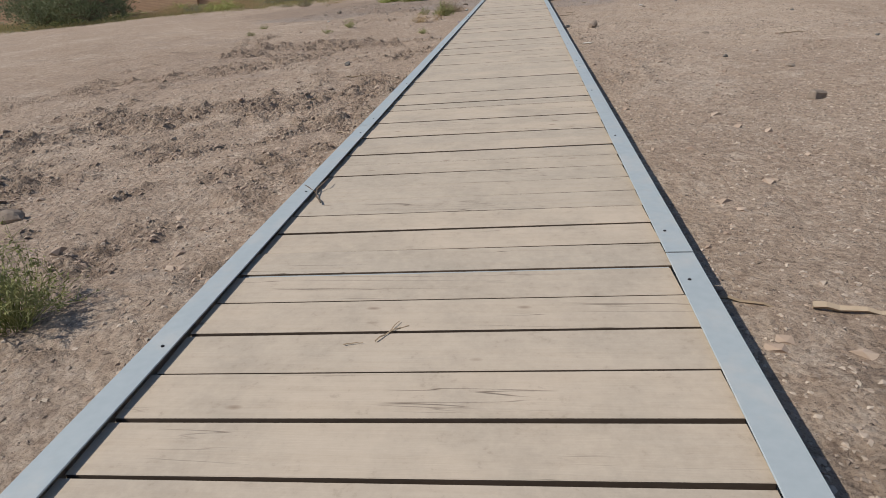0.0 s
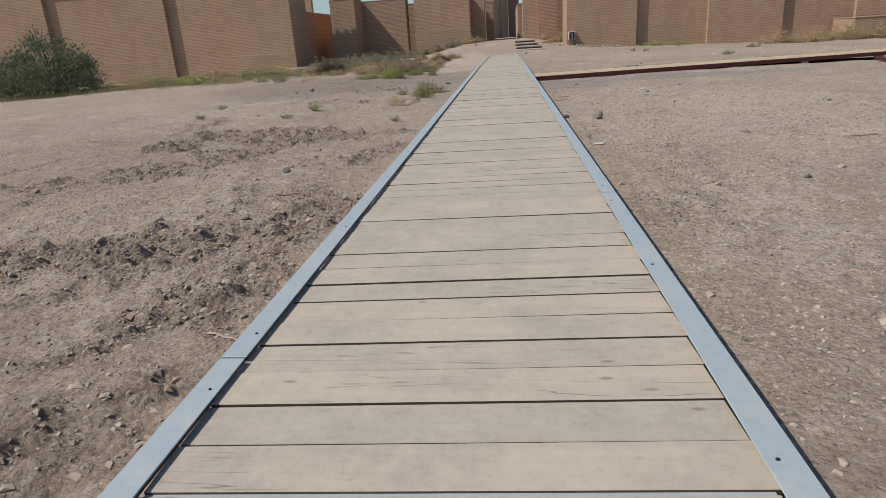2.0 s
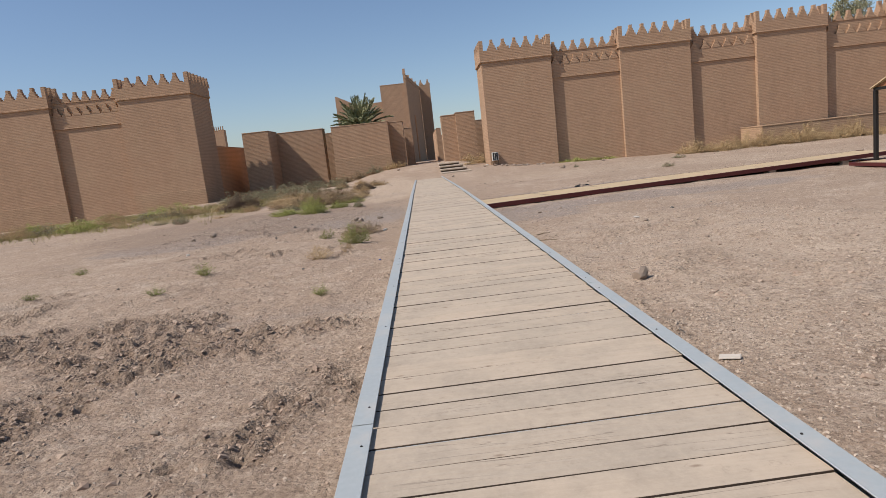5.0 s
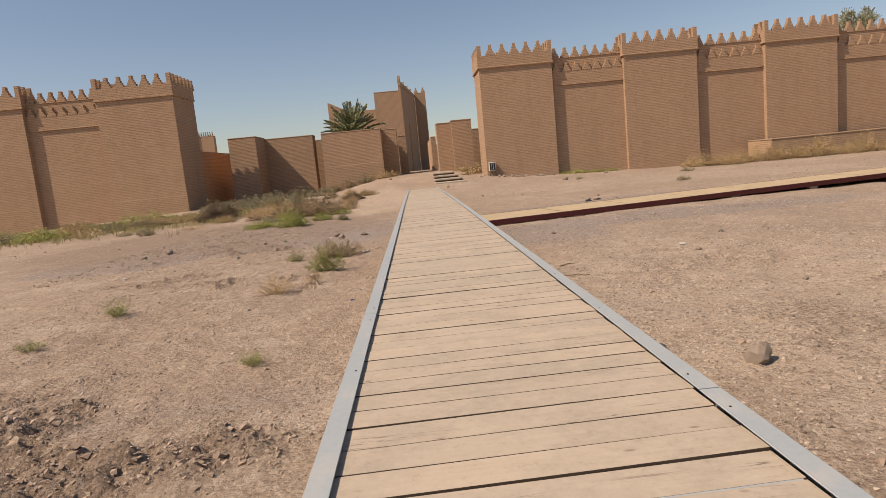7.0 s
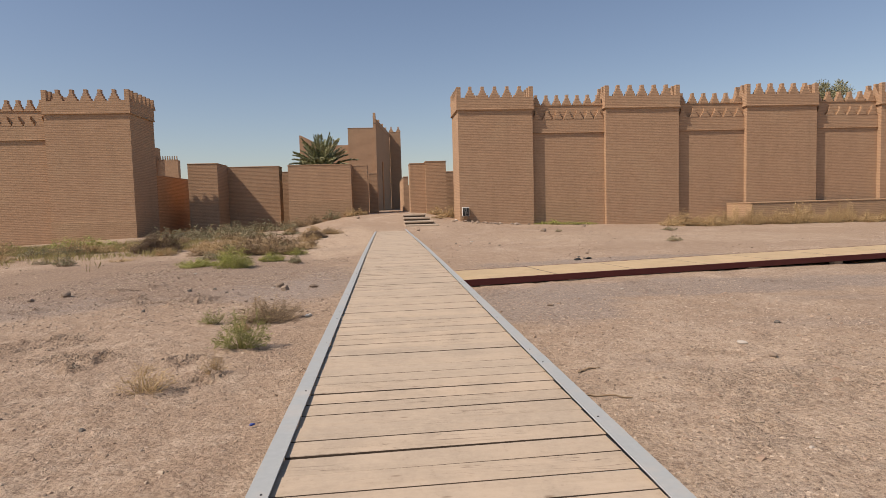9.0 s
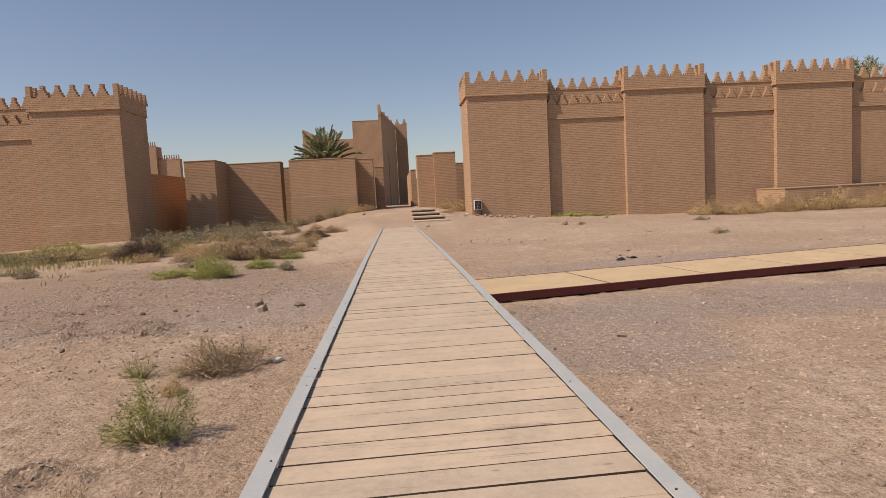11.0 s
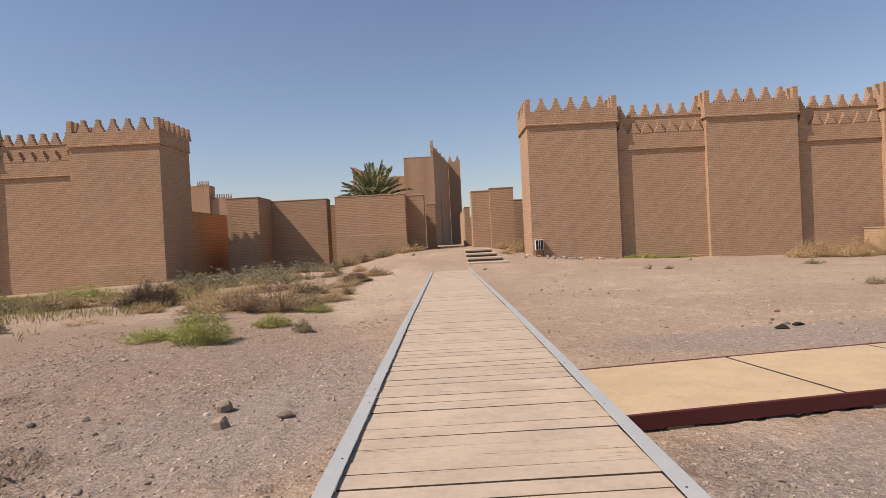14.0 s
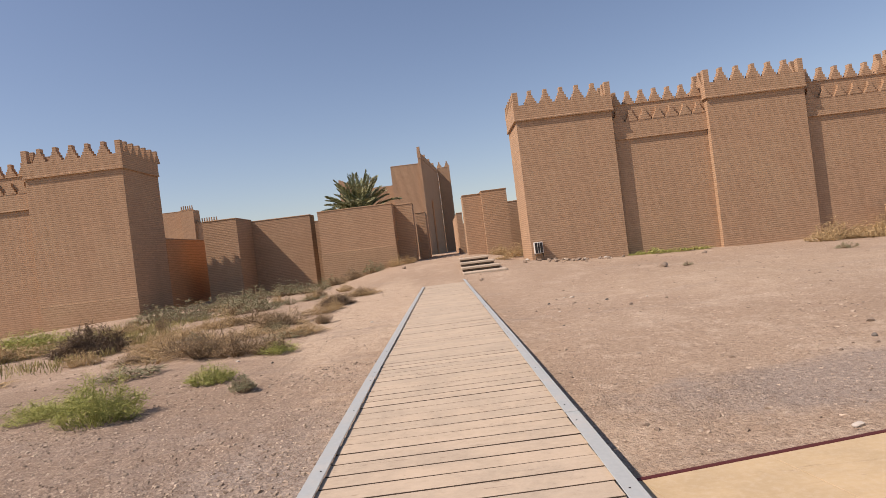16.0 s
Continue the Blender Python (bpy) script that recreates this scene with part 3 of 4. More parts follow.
for side in (-1, 1):
    for j in range(11):
        a = -8.0 + 6.0 * j + (2.0 if side > 0 else -1.05)
        b = a + 5.985
        za, zb = deck_z(a), deck_z(b)
        bm = bmesh.new()
        box(bm, -0.065, 0.065, 0, b - a, -0.006, 0.002, 0.002)
        box(bm, side * 0.06 - 0.005, side * 0.06 + 0.005, 0, b - a, -0.15, -0.007)
        rail = part("rail", bm, ZINC, walkway, "", pose(side * 1.135, a, za, math.degrees(math.atan2(zb - za, b - a)), 0, random.uniform(-0.03, 0.03)))
        for q in (0.25, 2.2, 4.1, 5.7):
            bm = bmesh.new()
            bmesh.ops.create_cone(bm, cap_ends=True, segments=8, radius1=0.009, radius2=0.006, depth=0.006)
            part("screw", bm, STEEL_DARK, rail, "", pose(-0.02 * side, q, 0.004))
    part("bearer", boxes((side * 1.1 - 0.03, side * 1.1 + 0.03, -8, 36, -0.33, -0.16)), STEEL_DARK, walkway)
part("bearer", boxes((-0.05, 0.05, -8, 36, -0.36, -0.12)), STEEL_DARK, walkway)

# side boardwalk of plywood on a red steel frame
SB = pose(1.32, 26.62, -0.262, 0, -0.3, 9.0)
side_walk = thing("side_boardwalk", "low walkway of yellow plywood sheets on a red steel frame", "boardwalk", SB, kind="structure")


def oblique(bm):
    """Cut the walkway's near end along the main deck."""
    for v in bm.verts:
        if v.co.x < 0.02:
            v.co.x += v.co.y * 0.165
    return bm


x, i = 0.0, 0
while x < 16.4:
    w = 0.42 if i == 0 else 1.085
    g = 0.045 if i % 2 == 0 and i else 0.006
    part("plywood_sheet", oblique(boxes((x, x + w, 0.05, 2.17, -0.02, random.uniform(-0.002, 0.002)), bevel=0.002)), PLY, side_walk)
    # an added dark strip stands in for the shade inside each wide joint
    if g > 0.02:
        part("joint_shade_strip", boxes((x + w + 0.002, x + w + g - 0.002, 0.05, 2.17, -0.02, -0.002)), STEEL_DARK, side_walk)
    x += w + g
    i += 1
for q in (0.0, 2.18):
    part("frame_beam", oblique(boxes((0, 17.53, q - 0.01, q + 0.045, -0.15, 0.004), bevel=0.005)), RED, side_walk, "dark red painted steel beam")
# beams lie under the wide joints, where they also keep the gaps dark
for k in np.arange(2.57, 17, 2.22):
    part("cross_beam", boxes((k, k + 0.12, 0.05, 2.17, -0.13, -0.06)), STEEL_DARK, side_walk)
for k in (0.55, 2.9, 5.6, 8.3, 11.2, 14.4):
    part("support_block", boxes((k, k + 0.3, 0.01, 0.2, -0.34, -0.142), bevel=0.008), STONE, side_walk, "brick set under the frame")

# open pavilion at the end of the side walkway
pav = thing("pavilion", "open dark steel pavilion with a small gabled roof", "pavilion", pose(15.5, 24.75, -0.42))
W2, L2, H2 = 2.3, 3.0, 2.55
for px_, py_ in ((0, 0), (0, W2), (L2, 0), (L2, W2)):
    part("post", boxes((px_ - 0.06, px_ + 0.06, py_ - 0.06, py_ + 0.06, 0.0, H2), bevel=0.006), STEEL_DARK, pav)
for q in (0, L2):
    part("tie_beam", boxes((q - 0.04, q + 0.04, -0.06, W2 + 0.06, H2 + 0.002, H2 + 0.1)), STEEL_DARK, pav)
    part("king_post", boxes((q - 0.03, q + 0.03, W2 / 2 - 0.04, W2 / 2 + 0.04, H2 + 0.102, H2 + 0.52)), STEEL_DARK, pav)
    bm = bmesh.new()
    vs = [bm.verts.new((q + d, yy, zz)) for d in (-0.01, 0.01) for yy, zz in ((0, H2 + 0.11), (W2, H2 + 0.11), (W2 / 2, H2 + 0.5))]
    for f in ((0, 1, 2), (5, 4, 3), (0, 3, 4, 1), (1, 4, 5, 2), (2, 5, 3, 0)):
        bm.faces.new([vs[n] for n in f])
    part("gable_panel", bm, TIN, pav, "rust-brown sheet metal gable")
for sgn in (-1, 1):
    bm = boxes((-0.12, L2 + 0.12, -0.03, 1.38, -0.02, 0.02))
    m = pose(0, W2 / 2, H2 + 0.6) @ (pose(0, 0, 0, -22, 0, 0) if sgn > 0 else pose(L2, 0, 0, 0, 0, 180) @ pose(0, 0, 0, -22, 0, 0))
    part("roof_sheet", bm, PLY, pav, "sun-bleached sheet roof", m)
part("base_frame", boxes((-0.9, L2 + 0.4, -0.1, -0.02, 0.02, 0.14), (-0.9, L2 + 0.4, W2 + 0.07, W2 + 0.12, 0.02, 0.14), (-0.9, -0.82, -0.018, W2 + 0.068, 0.02, 0.14)), RED, pav, "dark red painted base frame")
part("floor_sheet", boxes((-0.81, L2 + 0.4, -0.016, W2 + 0.066, 0.09, 0.125)), PLY, pav)

# steps up to the gateway
steps = thing("stone_steps", "four broad worn steps with dark risers beside the dirt path", "steps", None, "", "structure")
for k, (ys, zt, xr) in enumerate(((62.3, 0.03, 3.95), (64.1, 0.30, 3.7), (65.9, 0.57, 3.5), (67.7, 0.84, 3.25))):
    part("tread", boxes((1.2, xr, ys, ys + 2.4, zt - 0.13, zt), bevel=0.02), TREAD, steps)
    part("riser", boxes((1.25, xr - 0.05, ys + 0.12, ys + 1.7, zt - 0.8, zt - 0.132)), RISER, steps, "brown riser board, coloured darker for the shade under the tread")

# fan box on the corner tower
fan = thing("air_conditioner", "white-framed cooling unit on a steel bracket at the tower foot", "air conditioner", pose(7.1, 69.74, 0.9))
part("casing", boxes((-0.32, 0.32, -0.42, 0.0, -0.42, 0.42), bevel=0.02), WHITE_METAL, fan)
part("grille", boxes((-0.27, 0.27, -0.44, -0.425, -0.37, 0.37), bevel=0.004), BLACK, fan)
for k in range(2):
    part("bar", boxes((-0.09 + 0.16 * k, -0.07 + 0.16 * k, -0.452, -0.442, -0.36, 0.36)), WHITE_METAL, fan)
for q in (-0.3, 0.26):
    part("bracket", boxes((q, q + 0.04, -0.4, 0.0, -0.5, -0.422), (q, q + 0.04, -0.4, -0.36, -1.5, -0.502)), STEEL_DARK, fan)


# ---------------------------------------------------------------- plants
def tube(V, F, pts, r0, r1):
    """A three-sided twig along pts."""
    base = len(V)
    n = len(pts)
    for i, p in enumerate(pts):
        d = (pts[min(i + 1, n - 1)] - pts[max(i - 1, 0)]).normalized()
        u = d.orthogonal().normalized()
        v = d.cross(u)
        r = r0 + (r1 - r0) * i / (n - 1)
        for a in (0, 2.094, 4.189):
            V.append(p + (u * math.cos(a) + v * math.sin(a)) * r)
    for i in range(n - 1):
        for a in range(3):
            b = (a + 1) % 3
            F.append((base + 3 * i + a, base + 3 * i + b, base + 3 * i + 3 + b, base + 3 * i + 3 + a))


def leaf(V, F, p, d, size, wide):
    """A small folded leaf from p along d."""
    d = d.normalized()
    s = d.orthogonal().normalized()
    s.rotate(Matrix.Rotation(random.uniform(0, 6.28), 3, d))
    up = d.cross(s) * wide * 0.35
    b = len(V)
    V += [p, p + d * size * 0.5 + s * wide + up, p + d * size, p + d * size * 0.5 - s * wide + up]
    F += [(b, b + 1, b + 2), (b, b + 2, b + 3)]


def shrub_meshes(seed, stems, spread_, lean, thick, leaves, size, wide, stem_mat, leaf_mat, forks=2):
    """Stems and foliage of a shrub about 1 m across and 1 m high."""
    random.seed(seed)
    SV, SF, LV, LF = [], [], [], []
    tips = []
    for _ in range(stems):
        a = random.uniform(0, 6.283)
        rad = random.random() ** 0.6 * 0.5 * spread_
        tall = (1 - (rad / 0.55) ** 2 * 0.75) * random.uniform(0.35, 1.0) * (0.75 + 0.35 * math.sin(3 * a + seed))
        base = Vector((math.cos(a) * rad * lean, math.sin(a) * rad * lean, -0.03))
        top = Vector((math.cos(a) * rad, math.sin(a) * rad, tall))
        mid = base.lerp(top, 0.5) + Vector((random.uniform(-1, 1), random.uniform(-1, 1), random.uniform(0, 1))) * 0.09
        pts = [base, base.lerp(mid, 0.5) + Vector((random.uniform(-.03, .03), random.uniform(-.03, .03), 0)), mid, top]
        tube(SV, SF, pts, thick, thick * 0.35)
        tips.append((mid, top))
        for _ in range(forks):
            q = random.uniform(0.3, 0.9)
            p = mid.lerp(top, q)
            e = p + Vector((random.uniform(-1, 1), random.uniform(-1, 1), random.uniform(-0.2, 1))) * random.uniform(0.08, 0.2)
            tube(SV, SF, [p, p.lerp(e, 0.5) + Vector((0, 0, 0.01)), e], thick * 0.5, thick * 0.25)
            tips.append((p, e))
    for _ in range(leaves):
        m, e = random.choice(tips)
        p = m.lerp(e, random.uniform(-0.1, 1.05))
        leaf(LV, LF, p, Vector((random.uniform(-1, 1), random.uniform(-1, 1), random.uniform(-0.3, 1.2))), size * random.uniform(0.6, 1.4), wide * random.uniform(0.7, 1.3))
    return soup("branchwork", SV, SF, stem_mat), (soup("foliage", LV, LF, leaf_mat) if leaves else None)


KINDS = {
    "dry": [shrub_meshes(20 + i, 300, 1.0, 0.45, 0.006, 500, 0.035, 0.006, TWIG, STRAW, 4) for i in range(2)],
    "straw": [shrub_meshes(30 + i, 200, 1.05, 0.6, 0.006, 900, 0.06, 0.012, STRAW, STRAW, 3) for i in range(2)],
    "green": [shrub_meshes(40 + i, 150, 1.0, 0.3, 0.005, 1700, 0.035, 0.008, GREEN, GREEN, 4) for i in range(2)],
    "bright": [shrub_meshes(50 + i, 320, 1.05, 0.75, 0.005, 1800, 0.07, 0.006, BRIGHT, BRIGHT, 4) for i in range(2)],
    "grey": [shrub_meshes(60 + i, 150, 1.05, 0.55, 0.007, 2400, 0.055, 0.014, TWIG, GREY_GREEN, 3) for i in range(2)],
    "sparse": [shrub_meshes(80 + i, 70, 1.0, 0.35, 0.007, 380, 0.045, 0.009, GREEN, GREEN, 3) for i in range(2)],
    "sparse_dry": [shrub_meshes(90 + i, 80, 1.0, 0.4, 0.007, 260, 0.04, 0.008, STRAW, STRAW, 3) for i in range(2)],
    "tumble": [shrub_meshes(70, 420, 1.1, 0.8, 0.008, 700, 0.05, 0.01, DEAD, DEAD, 5)],
}


FAR_KINDS = {
    "dry": [shrub_meshes(120 + i, 190, 1.0, 0.45, 0.008, 700, 0.05, 0.006, TWIG, STRAW, 3) for i in range(3)],
    "straw": [shrub_meshes(130 + i, 170, 1.05, 0.6, 0.0075, 800, 0.07, 0.006, STRAW, STRAW, 3) for i in range(3)],
    "bright": [shrub_meshes(150 + i, 130, 1.05, 0.75, 0.007, 1300, 0.09, 0.007, BRIGHT, BRIGHT, 2) for i in range(3)],
    "grey": [shrub_meshes(160 + i, 100, 1.05, 0.55, 0.008, 1700, 0.05, 0.009, TWIG, GREY_GREEN, 2) for i in range(3)],
    "sparse_dry": [shrub_meshes(190 + i, 40, 1.0, 0.4, 0.011, 220, 0.05, 0.012, STRAW, STRAW, 2) for i in range(3)],
}


def shrub(kind, name, label, x, y, w, h, turn=0.0, group="", pick=0):
    kinds = FAR_KINDS if y > 37 and kind in FAR_KINDS else KINDS
    st, fo = kinds[kind][pick % len(kinds[kind])]
    t = thing(name, label, "plant" if name != "tumbleweed" else "tumbleweed", pose(x, y, gz(x, y), 0, 0, turn) @ Matrix.Diagonal((w, w, h, 1)), group)
    part("branchwork", st, None, t)
    if fo:
        part("foliage", fo, None, t)
    return t


shrub("green", "green_shrub", "wiry green desert shrub beside the boardwalk", -2.42, 20.55, 0.85, 0.62, 40)
shrub("dry", "dry_bush", "brown dried bush on the bare soil", -2.5, 22.95, 1.25, 0.5, 10)
shrub("sparse", "dry_bush", "small sparse olive bush", -3.45, 22.9, 0.55, 0.35, 70, "", 1)
shrub("straw", "dry_weed", "small yellow dried weed", -2.75, 21.95, 0.3, 0.22, 20)
shrub("sparse_dry", "dry_weed", "thin dried weed on bare soil", -3.0, 18.6, 0.7, 0.35, 0)
shrub("sparse_dry", "dry_weed", "yellowing weed tuft on bare soil", -2.45, 19.2, 0.4, 0.28, 90, "", 1)
shrub("sparse", "green_weed", "low sparse green weed", -5.15, 17.75, 0.6, 0.35, 15, "low weeds", 1)
shrub("sparse", "green_weed", "low sparse green weed", -5.4, 16.0, 0.4, 0.22, 35, "low weeds")
shrub("sparse", "green_weed", "low sparse green weed", -9.3, 20.9, 0.5, 0.25, 65, "low weeds", 1)
shrub("sparse", "green_weed", "low sparse green weed", -8.3, 17.2, 0.4, 0.22, 95, "low weeds")
shrub("sparse", "dry_weed", "thin dried weed on bare soil", -2.3, 14.5, 0.4, 0.2, 30, "", 1)
shrub("green", "green_shrub", "grey-green shrub close beside the rail", -2.3, -0.35, 0.7, 0.62, 0, "", 1)
shrub("bright", "green_weed", "bright green weed clump", -5.8, 34.2, 1.35, 0.9, 0)
shrub("bright", "green_weed", "low yellow-green weed clump", -7.3, 35.2, 1.4, 0.42, 50, "", 1)
shrub("bright", "green_weed", "low yellow-green weed clump", -4.9, 36.7, 1.0, 0.45, 80)
shrub("grey", "green_weed", "small grey-green weed tuft", -3.8, 35.3, 0.5, 0.38, 0)
for x, y, w, h, k in ((-6.6, 41.0, 2.2, 0.95, 0), (-5.6, 40.6, 1.7, 0.85, 1), (-4.75, 40.3, 1.3, 0.6, 0), (-7.6, 41.8, 1.6, 0.75, 1), (-6.2, 47.5, 2.6, 0.7, 0), (-5.2, 53.3, 2.0, 0.6, 1), (-8.2, 50.0, 2.2, 0.6, 0)):
    shrub("dry", "dry_bush", "brown dried bush on the bank", x, y, w, h, 37 * x, "dried bushes on the bank", k)
shrub("bright", "green_weed", "low yellow-green weed clump", -4.4, 40.0, 1.0, 0.4, 0, "", 1)
shrub("tumble", "tumbleweed", "dark tangled heap of dead brush", -12.3, 45.3, 2.3, 1.25, 0)
shrub("tumble", "tumbleweed", "dark tangled heap of dead brush", -5.0, 52.8, 1.5, 0.55, 60)
for i, (x, y, w, h) in enumerate(((-14.2, 57.5, 3.2, 1.3), (-11.6, 59.5, 2.8, 1.1), (-17.0, 60.5, 3.0, 1.4), (-13.0, 63.0, 3.4, 1.2), (-10.0, 57.0, 2.4, 0.9), (-15.5, 66.0, 3.2, 1.3), (-12.0, 71.5, 3.4, 1.4), (-14.8, 73.0, 3.2, 1.4), (-9.6, 69.0, 3.0, 1.1))):
    shrub("grey", "green_shrub", "grey-green shrub below the gateway wall", x, y, w, h, 51 * i, "shrubs below the gateway wall", i)
for i, (x, y, w, h) in enumerate(((-9.6, 76.0, 2.4, 1.2), (-7.6, 76.6, 2.2, 1.3), (-5.9, 76.9, 2.0, 1.4), (-8.7, 74.6, 2.0, 0.9))):
    shrub("dry" if i % 2 else "grey", "dry_bush", "dusty shrub at the foot of the brick pier", x, y, w, h, 33 * i, "shrubs at the brick pier", i)
for i, (x, y, w, h) in enumerate(((-3.9, 77.0, 1.8, 1.1), (-2.9, 77.6, 1.5, 1.0), (4.9, 77.0, 1.8, 1.2), (6.2, 75.8, 2.2, 1.3), (5.4, 73.4, 1.5, 0.6), (4.6, 70.8, 1.4, 0.4))):
    shrub("straw", "dry_bush", "straw-coloured brush beside the gateway", x, y, w, h, 71 * i, "straw brush at the gateway", i)
for i, (x, y, w, h) in enumerate(((15.2, 68.9, 2.0, 0.55), (17.0, 69.2, 2.4, 0.4), (18.7, 69.3, 1.8, 0.35), (14.2, 69.2, 1.4, 0.35))):
    shrub("bright", "green_weed", "green weeds at the foot of the wall", x, y, w, h, 41 * i, "weeds at the wall foot", i)
for i, x in enumerate(np.linspace(25.0, 47.0, 17)):
    shrub("straw", "dry_bush", "orange-brown dried brush before the low platform", float(x), 64.4 + 0.7 * math.sin(i * 2.3), 2.6 + 0.6 * math.sin(i), 1.25 + 0.4 * math.sin(i * 1.7) + (0.6 if 28 < x < 42 else 0.0), 57 * i, "dried brush before the platform", i)
for i, (x, y, w, h) in enumerate(((13.3, 40.2, 0.8, 0.35), (20.0, 54.8, 1.1, 0.4), (11.0, 52.0, 0.5, 0.25), (48.5, 62.0, 1.5, 0.5), (51.0, 60.0, 1.8, 0.6))):
    shrub("grey", "green_weed", "lone grey-green weed on the open ground", x, y, w, h, 23 * i, "", i)
random.seed(31)
for i in range(52):
    x, y = random.uniform(-15.5, -4.3), random.uniform(37.5, 63.0)
    kind = random.choice(("dry", "straw", "straw", "grey", "sparse_dry"))
    shrub(kind, "dry_bush", "small dusty bush on the rough bank", x, y, random.uniform(0.7, 2.0), random.uniform(0.25, 0.75), 40 * i, "small bushes on the bank", i)
for i in range(16):
    x = -17.0 - 2.1 * i + random.uniform(-0.5, 0.5)
    y = 50.0 + 0.25 * i + random.uniform(-3.5, 4.0)
    shrub("bright" if i % 3 else "straw", "green_weed", "yellow-green weeds before the palace wall", x, y, random.uniform(2.0, 3.4), random.uniform(0.6, 1.1), 29 * i, "weeds before the palace wall", i)
for i in range(30):
    x = random.uniform(-30.0, -14.2)
    y = 41.5 - 0.25 * (x + 14) + random.uniform(0, 9)
    shrub(random.choice(("bright", "straw", "sparse_dry", "grey")), "dry_weed", "olive and straw-coloured weeds below the palace wall", x, y, random.uniform(1.4, 2.8), random.uniform(0.5, 0.95), 67 * i, "weeds below the palace wall", i)

# rough grass below the palace wall
random.seed(5)
V, F = [], []
for _ in range(20000):
    x = random.uniform(-60, -11)
    y = 43.5 + (x + 11) * -0.16 + random.gauss(5, 4.5)
    if y > 69.5 or float(vnoise(np.array(x * 0.35), np.array(y * 0.35))) < -0.12:
        continue
    p = Vector((x, y, float(level(x, y)) - 0.03))
    for _ in range(3):
        leaf(V, F, p + Vector((random.uniform(-.15, .15), random.uniform(-.15, .15), 0)), Vector((random.uniform(-.5, .5), random.uniform(-.5, .5), 1)), random.uniform(0.12, 0.42), 0.013)
tagged(new("rough_grass", soup("rough_grass", V, F, leaf_material("rough_grass", (0.26, 0.225, 0.09), (0.44, 0.37, 0.17)))), "yellow-green rough grass below the palace wall", "grass", kind="stuff")


def palm(x, y, z0, crown, n=52):
    """A date palm with an unclipped crown."""
    random.seed(11)
    t = thing("date_palm", "date palm with green and dried fronds behind the brick pier", "palm tree", pose(x, y, z0))
    V, F = [], []
    tube(V, F, [Vector((0, 0, q * crown / 4)) for q in range(5)], 0.34, 0.27)
    part("trunk", soup("trunk", V, F, BARK), None, t)
    for i in range(n):
        q = i / n
        dry = q > 0.62
        az = i * 2.39996 + random.uniform(-.2, .2)
        el = radians(80 - 112 * q + random.uniform(-7, 7))
        length = random.uniform(3.9, 4.8) * (0.85 if dry else 1)
        V, F, pts = [], [], []
        p, d = Vector((0, 0, crown)), Vector((math.cos(az) * math.cos(el), math.sin(az) * math.cos(el), math.sin(el)))
        seg = 9
        for j in range(seg + 1):
            pts.append(p.copy())
            p = p + d * length / seg
            d = (d + Vector((0, 0, -0.065 - 0.05 * j / seg))).normalized()
        tube(V, F, pts, 0.03, 0.008)
        for j in range(1, 42):
            u = 0.12 + 0.88 * j / 42
            k = min(int(u * seg), seg - 1)
            b = pts[k].lerp(pts[k + 1], u * seg - k)
            d = (pts[k + 1] - pts[k]).normalized()
            s = d.cross(Vector((0, 0, 1)))
            s = s.normalized() if s.length > 0.05 else Vector((1, 0, 0))
            for sg in (-1, 1):
                leaf(V, F, b, s * sg * 0.8 + d * 0.8 + Vector((0, 0, random.uniform(0.05, 0.4))), 0.72 * math.sin(0.5 + 2.3 * u) + 0.14, 0.08)
        part("frond", soup("frond", V, F, PALM_DRY if dry and random.random() < 0.75 else PALM_LEAF), None, t, "dried brown frond" if dry else "")
    return t


palm(-7.6, 86.0, 0.8, 4.9, 85)


def broad_tree(name, label, x, y, z0, height, rad, trunk_r, leaf_mat, seed, clumps=60, per=60, size=0.22, low=0.35):
    random.seed(seed)
    t = thing(name, label, "tree", pose(x, y, z0))
    V, F, LV, LF = [], [], [], []
    tube(V, F, [Vector((random.uniform(-.1, .1) * q, random.uniform(-.1, .1) * q, height * 0.22 * q)) for q in range(4)], trunk_r, trunk_r * 0.5)
    for _ in range(clumps):
        a, r = random.uniform(0, 6.283), random.random() ** 0.5 * rad
        zz = height * (low + (1 - low) * random.random() * (1 - (r / rad) ** 2 * 0.6))
        c = Vector((math.cos(a) * r, math.sin(a) * r, zz))
        s = Vector((0, 0, zz * 0.25))
        tube(V, F, [s, s.lerp(c, 0.5) + Vector((0, 0, 0.1 * height * random.random())), c], trunk_r * 0.35, 0.012)
        cr = random.uniform(0.35, 0.75) * rad * 0.36
        for _ in range(per):
            o = Vector((random.gauss(0, 0.5), random.gauss(0, 0.5), random.gauss(0, 0.42))) * cr
            leaf(LV, LF, c + o, o + Vector((0, 0, 0.3)), size * random.uniform(0.6, 1.4), size * 0.16)
    part("trunk", soup("trunk", V, F, BARK), None, t)
    part("crown", soup("crown", LV, LF, leaf_mat), None, t)
    return t


TAMARISK = leaf_material("tamarisk_leaf", (0.10, 0.125, 0.06), (0.27, 0.28, 0.15))
broad_tree("tamarisk", "large dark green tamarisk bush before the palace wall", -33.6, 45.5, -0.75, 4.4, 3.0, 0.14, TAMARISK, 3, 110, 90, 0.24, 0.04)
broad_tree("tamarisk", "grey-green tamarisk bush beside a larger one", -38.2, 46.5, -0.8, 3.1, 3.0, 0.12, TAMARISK, 8, 80, 90, 0.24, 0.04)
broad_tree("tree", "distant tree top behind the battlements", 58.4, 90.0, 0.0, 16.9, 2.6, 0.25, GREY_GREEN, 4, 60, 70, 0.35, 0.72)


